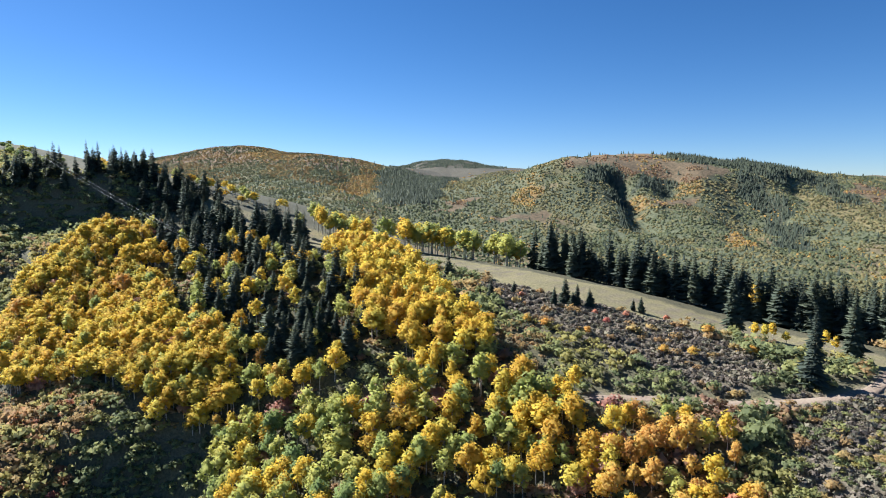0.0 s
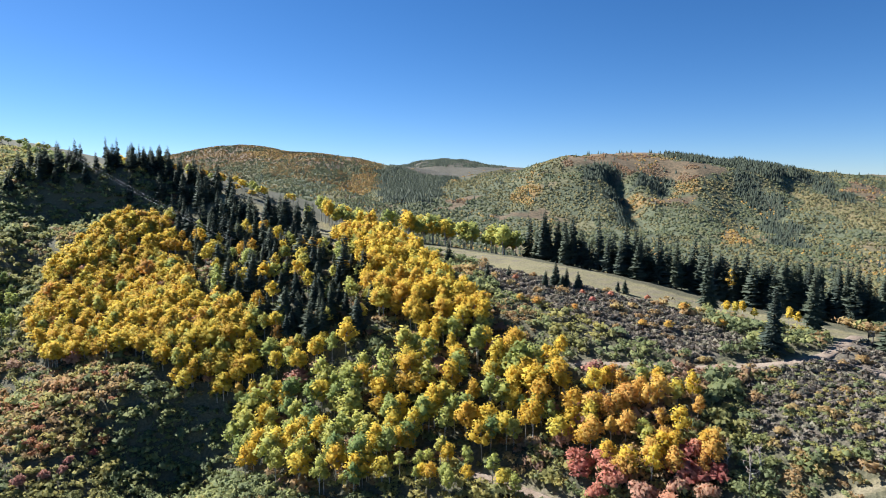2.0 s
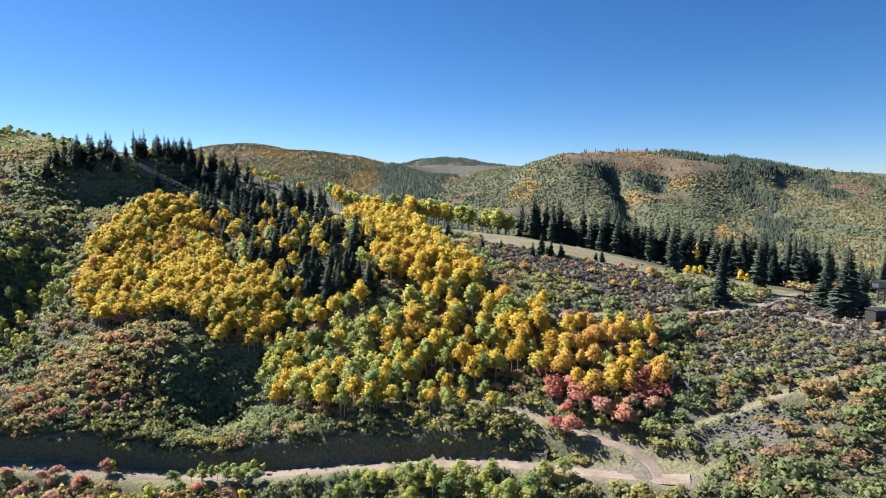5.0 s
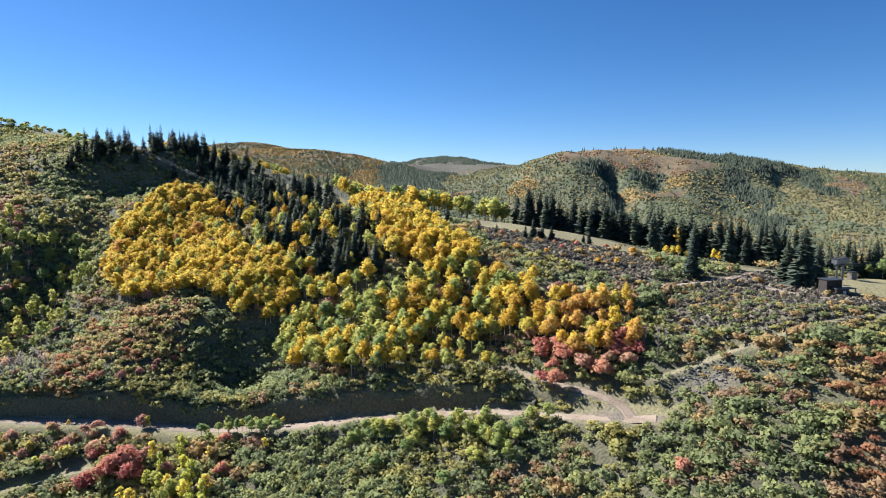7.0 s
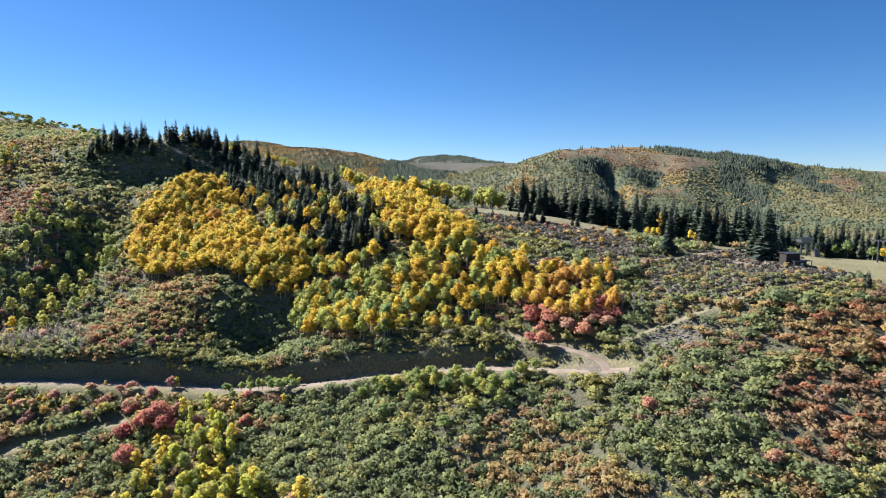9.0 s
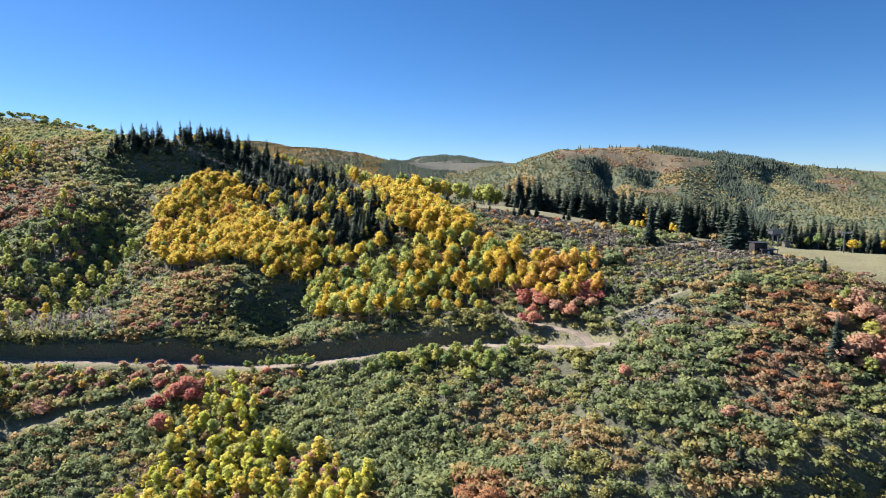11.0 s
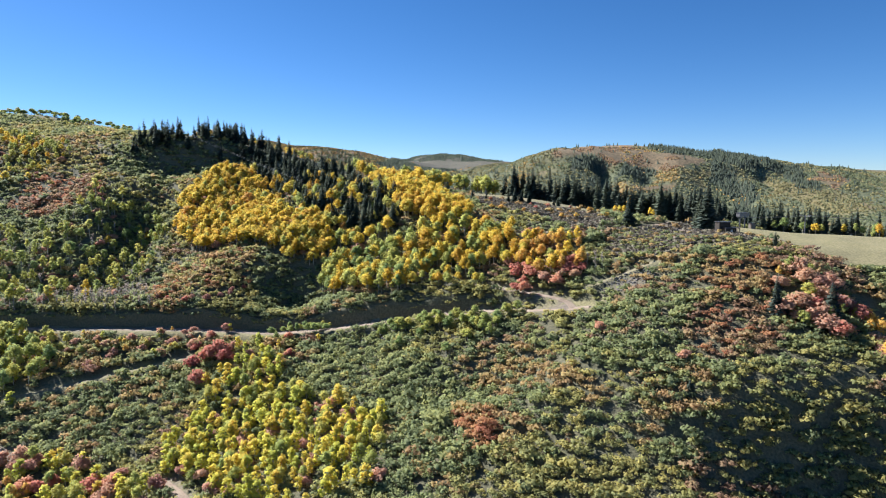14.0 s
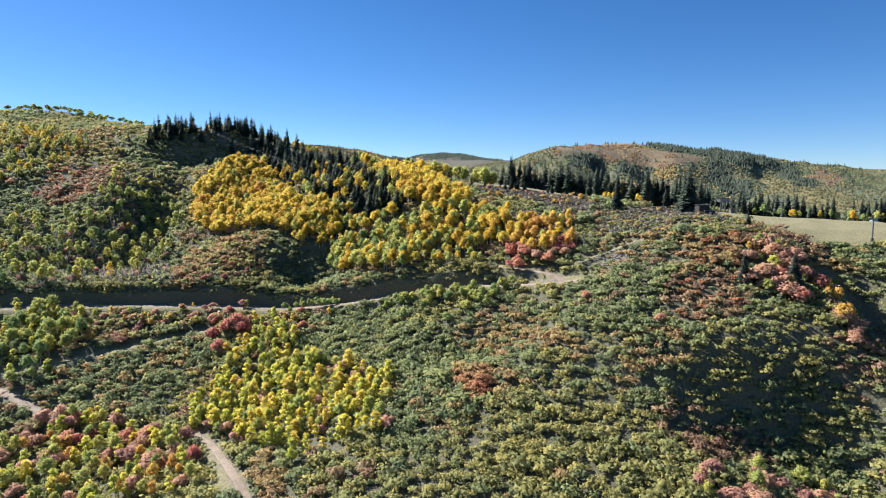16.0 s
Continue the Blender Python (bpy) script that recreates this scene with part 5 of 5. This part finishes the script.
# ---- things people built ----
def thing(name, label, category, x, y, turn=0.0, sink=0.0, group=""):
    root = new(name)
    root.empty_display_size = 0.5
    root.matrix_basis = Matrix.Translation((x, y, spot(x, y) - sink)) @ Matrix.Rotation(turn, 4, "Z")
    return tagged(root, label, category, group)


def boards(name, parent, mat, boxes, label=""):
    bm = bmesh.new()
    for centre, dims in boxes:
        box(bm, centre, dims, 0, 0.02)
    return part(name, finish(bm, name, mat), parent, label)


def pole(name, parent, mat, points, radii, label="", sides=8):
    v, f = tube(points, radii, sides)
    return part(name, mesh_object(name, v, f, mat, smooth_faces=True), parent, label)


# trail map sign
sign = thing("trail_sign", "brown wooden trail sign on two posts beside the dirt road", "sign", 129, 229, 0.25)
for px in (-0.95, 0.95):
    boards("post", sign, GREY_WOOD, [((px, 0, 1.5), (0.24, 0.24, 4.0))])
for k in range(3):
    boards("board", sign, DARK_WOOD, [((0, -0.16, 2.15 + 0.42 * k), (2.7, 0.08, 0.38))])
boards("cap_rail", sign, GREY_WOOD, [((0, 0, 3.6), (2.9, 0.34, 0.12))])
for k in range(3):
    boards("lettering_bar", sign, PALE_PAINT, [((0.1 * (k - 1), -0.205, 2.15 + 0.42 * k), (1.9, 0.01, 0.07))])

# marker posts along the tracks
for px, py, tall in ((96, 207, 1.7), (111, 212, 1.5), (122, 217, 1.3), (190, 226, 2.0)):
    post = thing("marker_post", "short dark wooden marker post beside the track", "post", px, py, 0.3, 0, "marker posts")
    boards("shaft", post, DARK_WOOD, [((0, 0, tall / 2 - 0.2), (0.28, 0.28, tall + 0.4))])
    boards("cap", post, GREY_WOOD, [((0, 0, tall + 0.03), (0.34, 0.34, 0.08))])

# hut at the foot of the lift: a dark cabin, a low shed in front with a pale framed door, and an open lean-to
hut = thing("lift_hut", "dark wooden hut with a low shed and lean-to", "hut", 129.5, 191, 0.12, 0.5)
hut.scale = (0.95, 0.95, 0.95)
boards("wall", hut, DARK_WOOD, [((0, 2.2, 2.9), (5.8, 4.0, 5.8))])
for k in range(11):
    boards("batten", hut, DARK_WOOD, [((-2.75 + 0.55 * k, 0.17, 4.4), (0.09, 0.08, 2.6))])
roof = boards("roof", hut, ROOF_TIN, [((0, 2.2, 5.95), (6.5, 4.8, 0.28))], "flat dark roof with a pale edge")
boards("fascia", hut, PALE_PAINT, [((0, -0.22, 5.95), (6.5, 0.06, 0.16))])
boards("shed_wall", hut, DARK_WOOD, [((1.2, -1.0, 1.5), (4.4, 2.2, 3.0))])
boards("shed_roof", hut, STEEL, [((1.2, -1.1, 3.08), (4.8, 2.7, 0.16))], "tin shed roof")
door = boards("door", hut, PALE_PAINT, [((2.1, -2.14, 1.25), (1.1, 0.08, 2.2))], "pale painted door")
part("door_panel", door.data.copy(), door).matrix_basis = Matrix.Translation((1.05, -1.12, 0.62)) @ Matrix.Scale(0.5, 4)
for px in (3.6, 6.4):
    boards("lean_to_post", hut, GREY_WOOD, [((px, -1.8, 1.3), (0.22, 0.22, 3.4))])
boards("lean_to_roof", hut, ROOF_TIN, [((5.0, -0.4, 3.05), (3.6, 3.4, 0.16))])
boards("lean_to_back", hut, DARK_WOOD, [((5.0, 1.1, 1.4), (3.0, 0.16, 3.2))])
boards("window", hut, GLASS_DARK, [((-1.4, 0.18, 3.3), (1.2, 0.08, 0.9))])

# lift station: two steel legs, a machinery house, and a big horizontal wheel
station = thing("lift_station", "steel chairlift station with a machinery house and wheel", "chairlift station", 157, 231, 0.33, 0.4)
for px, py in ((-1.6, 0), (1.6, 0)):
    pole("leg", station, STEEL, [(px, py, 0), (px, py, 6.4)], [0.42, 0.36])
boards("machinery_house", station, STEEL, [((0, 0, 7.3), (6.4, 2.6, 1.9))], "dark steel machinery house")
boards("canopy", station, ROOF_TIN, [((0, 0, 8.36), (7.0, 3.2, 0.2))])
v, f = tube([(0, 0, 5.7), (0, 0, 5.95)], [2.3, 2.3], 28)
wheel = part("bullwheel", mesh_object("bullwheel", v, f, STEEL), station)
for k in range(6):
    t = math.pi * k / 6
    pole("spoke", wheel, STEEL, [(-2.3 * math.cos(t), -2.3 * math.sin(t), 5.82), (2.3 * math.cos(t), 2.3 * math.sin(t), 5.82)], [0.08, 0.08], "", 6)
boards("cabin_wall", station, GREY_WOOD, [((5.0, -1.5, 1.3), (2.4, 2.2, 3.0))], "grey operator cabin")
boards("cabin_roof", station, ROOF_TIN, [((5.0, -1.5, 2.9), (2.8, 2.6, 0.16))])
boards("ramp_rail", station, STEEL, [((-4.2, -1.8, 1.1), (4.0, 0.1, 0.1)), ((-6.1, -1.8, 0.4), (0.1, 0.1, 1.6)), ((-2.3, -1.8, 0.4), (0.1, 0.1, 1.6))])


def lift_tower(x, y, tall, turn):
    """A tubular tower with a cross-arm and two rows of small wheels."""
    t = thing("lift_tower", "slim dark steel lift tower with a cross-arm", "lift tower", x, y, turn, 0.5, "lift towers")
    pole("shaft", t, STEEL, [(0, 0, 0), (0, 0, tall * 0.5), (0, 0, tall)], [0.34, 0.30, 0.24])
    boards("base", t, PALE_PAINT, [((0, 0, 0.45), (1.3, 1.3, 0.7))], "pale concrete footing")
    boards("cross_arm", t, STEEL, [((0, 0, tall + 0.1), (0.3, 6.0, 0.34))])
    for side in (-2.8, 2.8):
        boards("wheel_beam", t, STEEL, [((0, side, tall + 0.38), (2.6, 0.14, 0.2))])
        for k in range(4):
            v, f = tube([(-1.05 + 0.7 * k, side - 0.07, tall + 0.55), (-1.05 + 0.7 * k, side + 0.07, tall + 0.55)], [0.2, 0.2], 10)
            part("wheel", mesh_object("wheel", v, f, STEEL), t)
    return t


towers = [(195, 239, 10.5, 0.33), (292, 272, 11.0, 0.33)]
for row in towers:
    lift_tower(*row)


def cable(name, label, a, b, sag, radius):
    pts = [Vector(a).lerp(Vector(b), k / 16) - Vector((0, 0, sag * 4 * (k / 16) * (1 - k / 16))) for k in range(17)]
    v, f = tube([tuple(p) for p in pts], [radius] * 17, 6)
    return tagged(new(name, mesh_object(name, v, f, STEEL, smooth_faces=True)), label, "cable")


heads = [(157, 231, spot(157, 231) + 5.4)] + [(a, b, spot(a, b) - 0.5 + c + 0.75) for a, b, c, d in towers]
for side in (-2.8, 2.8):
    off = Vector((-math.sin(0.33), math.cos(0.33), 0)) * side
    for a, b in zip(heads, heads[1:]):
        cable("haul_cable", "taut steel haul cable of the chairlift", Vector(a) + off * (0.82 if a is heads[0] else 1), Vector(b) + off, 0.5, 0.06)

# lamp pole on the open run
lamp = thing("lamp_pole", "dark steel pole with a cross-bar above the grassy run", "lamp pole", 187, 152, 0.1, 0.4)
pole("shaft", lamp, STEEL, [(0, 0, 0), (0, 0, 11.0)], [0.34, 0.24])
boards("cross_bar", lamp, STEEL, [((0, 0, 10.6), (4.6, 0.22, 0.24))])
for px in (-2.0, 2.0):
    boards("lamp_head", lamp, STEEL, [((px, -0.1, 10.95), (1.0, 0.5, 0.45))])
boards("pole_pad", lamp, DARK_WOOD, [((0, 0, 1.2), (0.8, 0.8, 1.9))], "dark padding round the foot")

# power line over the golden grove
def wood_pole(x, y, tall):
    p = thing("power_pole", "weathered wooden power pole among the firs", "power pole", x, y, 0.7, 0.5, "power poles")
    pole("shaft", p, GREY_WOOD, [(0, 0, 0), (0, 0, tall)], [0.17, 0.11])
    boards("cross_arm", p, GREY_WOOD, [((0, 0.16, tall - 0.6), (3.0, 0.12, 0.14))])
    for px in (-1.3, 1.3):
        boards("insulator", p, PALE_PAINT, [((px, 0.16, tall - 0.42), (0.12, 0.12, 0.24))])
    return Vector((x, y, spot(x, y) - 0.5 + tall - 0.3))


top, foot = wood_pole(-214, 398, 11.0), wood_pole(-96, 322, 9.0)
for side in (-1.3, 1.3):
    off = Vector((math.cos(0.7), math.sin(0.7), 0)) * side + Vector((-math.sin(0.7), math.cos(0.7), 0)) * 0.16
    cable("power_line", "thin bright overhead power line", top + off, foot + off, 1.6, 0.045)

# blue-roofed shelter and a small frame at the far edge of the run
shelter = thing("blue_shelter", "small shelter with a pale blue pitched cover", "shelter", 262, 258, 0.4, 0.3)
boards("frame", shelter, GREY_WOOD, [((0, 0, 1.1), (4.2, 3.0, 2.4))])
bm = bmesh.new()
ring = [bm.verts.new(p) for p in ((-2.4, -1.8, 2.2), (2.4, -1.8, 2.2), (2.4, 1.8, 2.2), (-2.4, 1.8, 2.2), (-2.4, 0, 3.9), (2.4, 0, 3.9))]
for q in ((0, 1, 5, 4), (3, 4, 5, 2), (0, 4, 3), (1, 2, 5), (0, 3, 2, 1)):
    bm.faces.new([ring[k] for k in q])
part("cover", finish(bm, "cover", BLUE_PAINT), shelter, "pale blue pitched cover")
rack = thing("timber_frame", "small open timber frame at the edge of the run", "timber frame", 236, 262, 0.3, 0.2)
for px in (-1.4, 1.4):
    boards("post", rack, GREY_WOOD, [((px, 0, 1.3), (0.22, 0.22, 3.0))])
boards("beam", rack, GREY_WOOD, [((0, 0, 2.9), (3.6, 0.26, 0.26))])
boards("pale_panel", rack, PALE_PAINT, [((0, 0.05, 1.9), (2.4, 0.06, 1.0))])
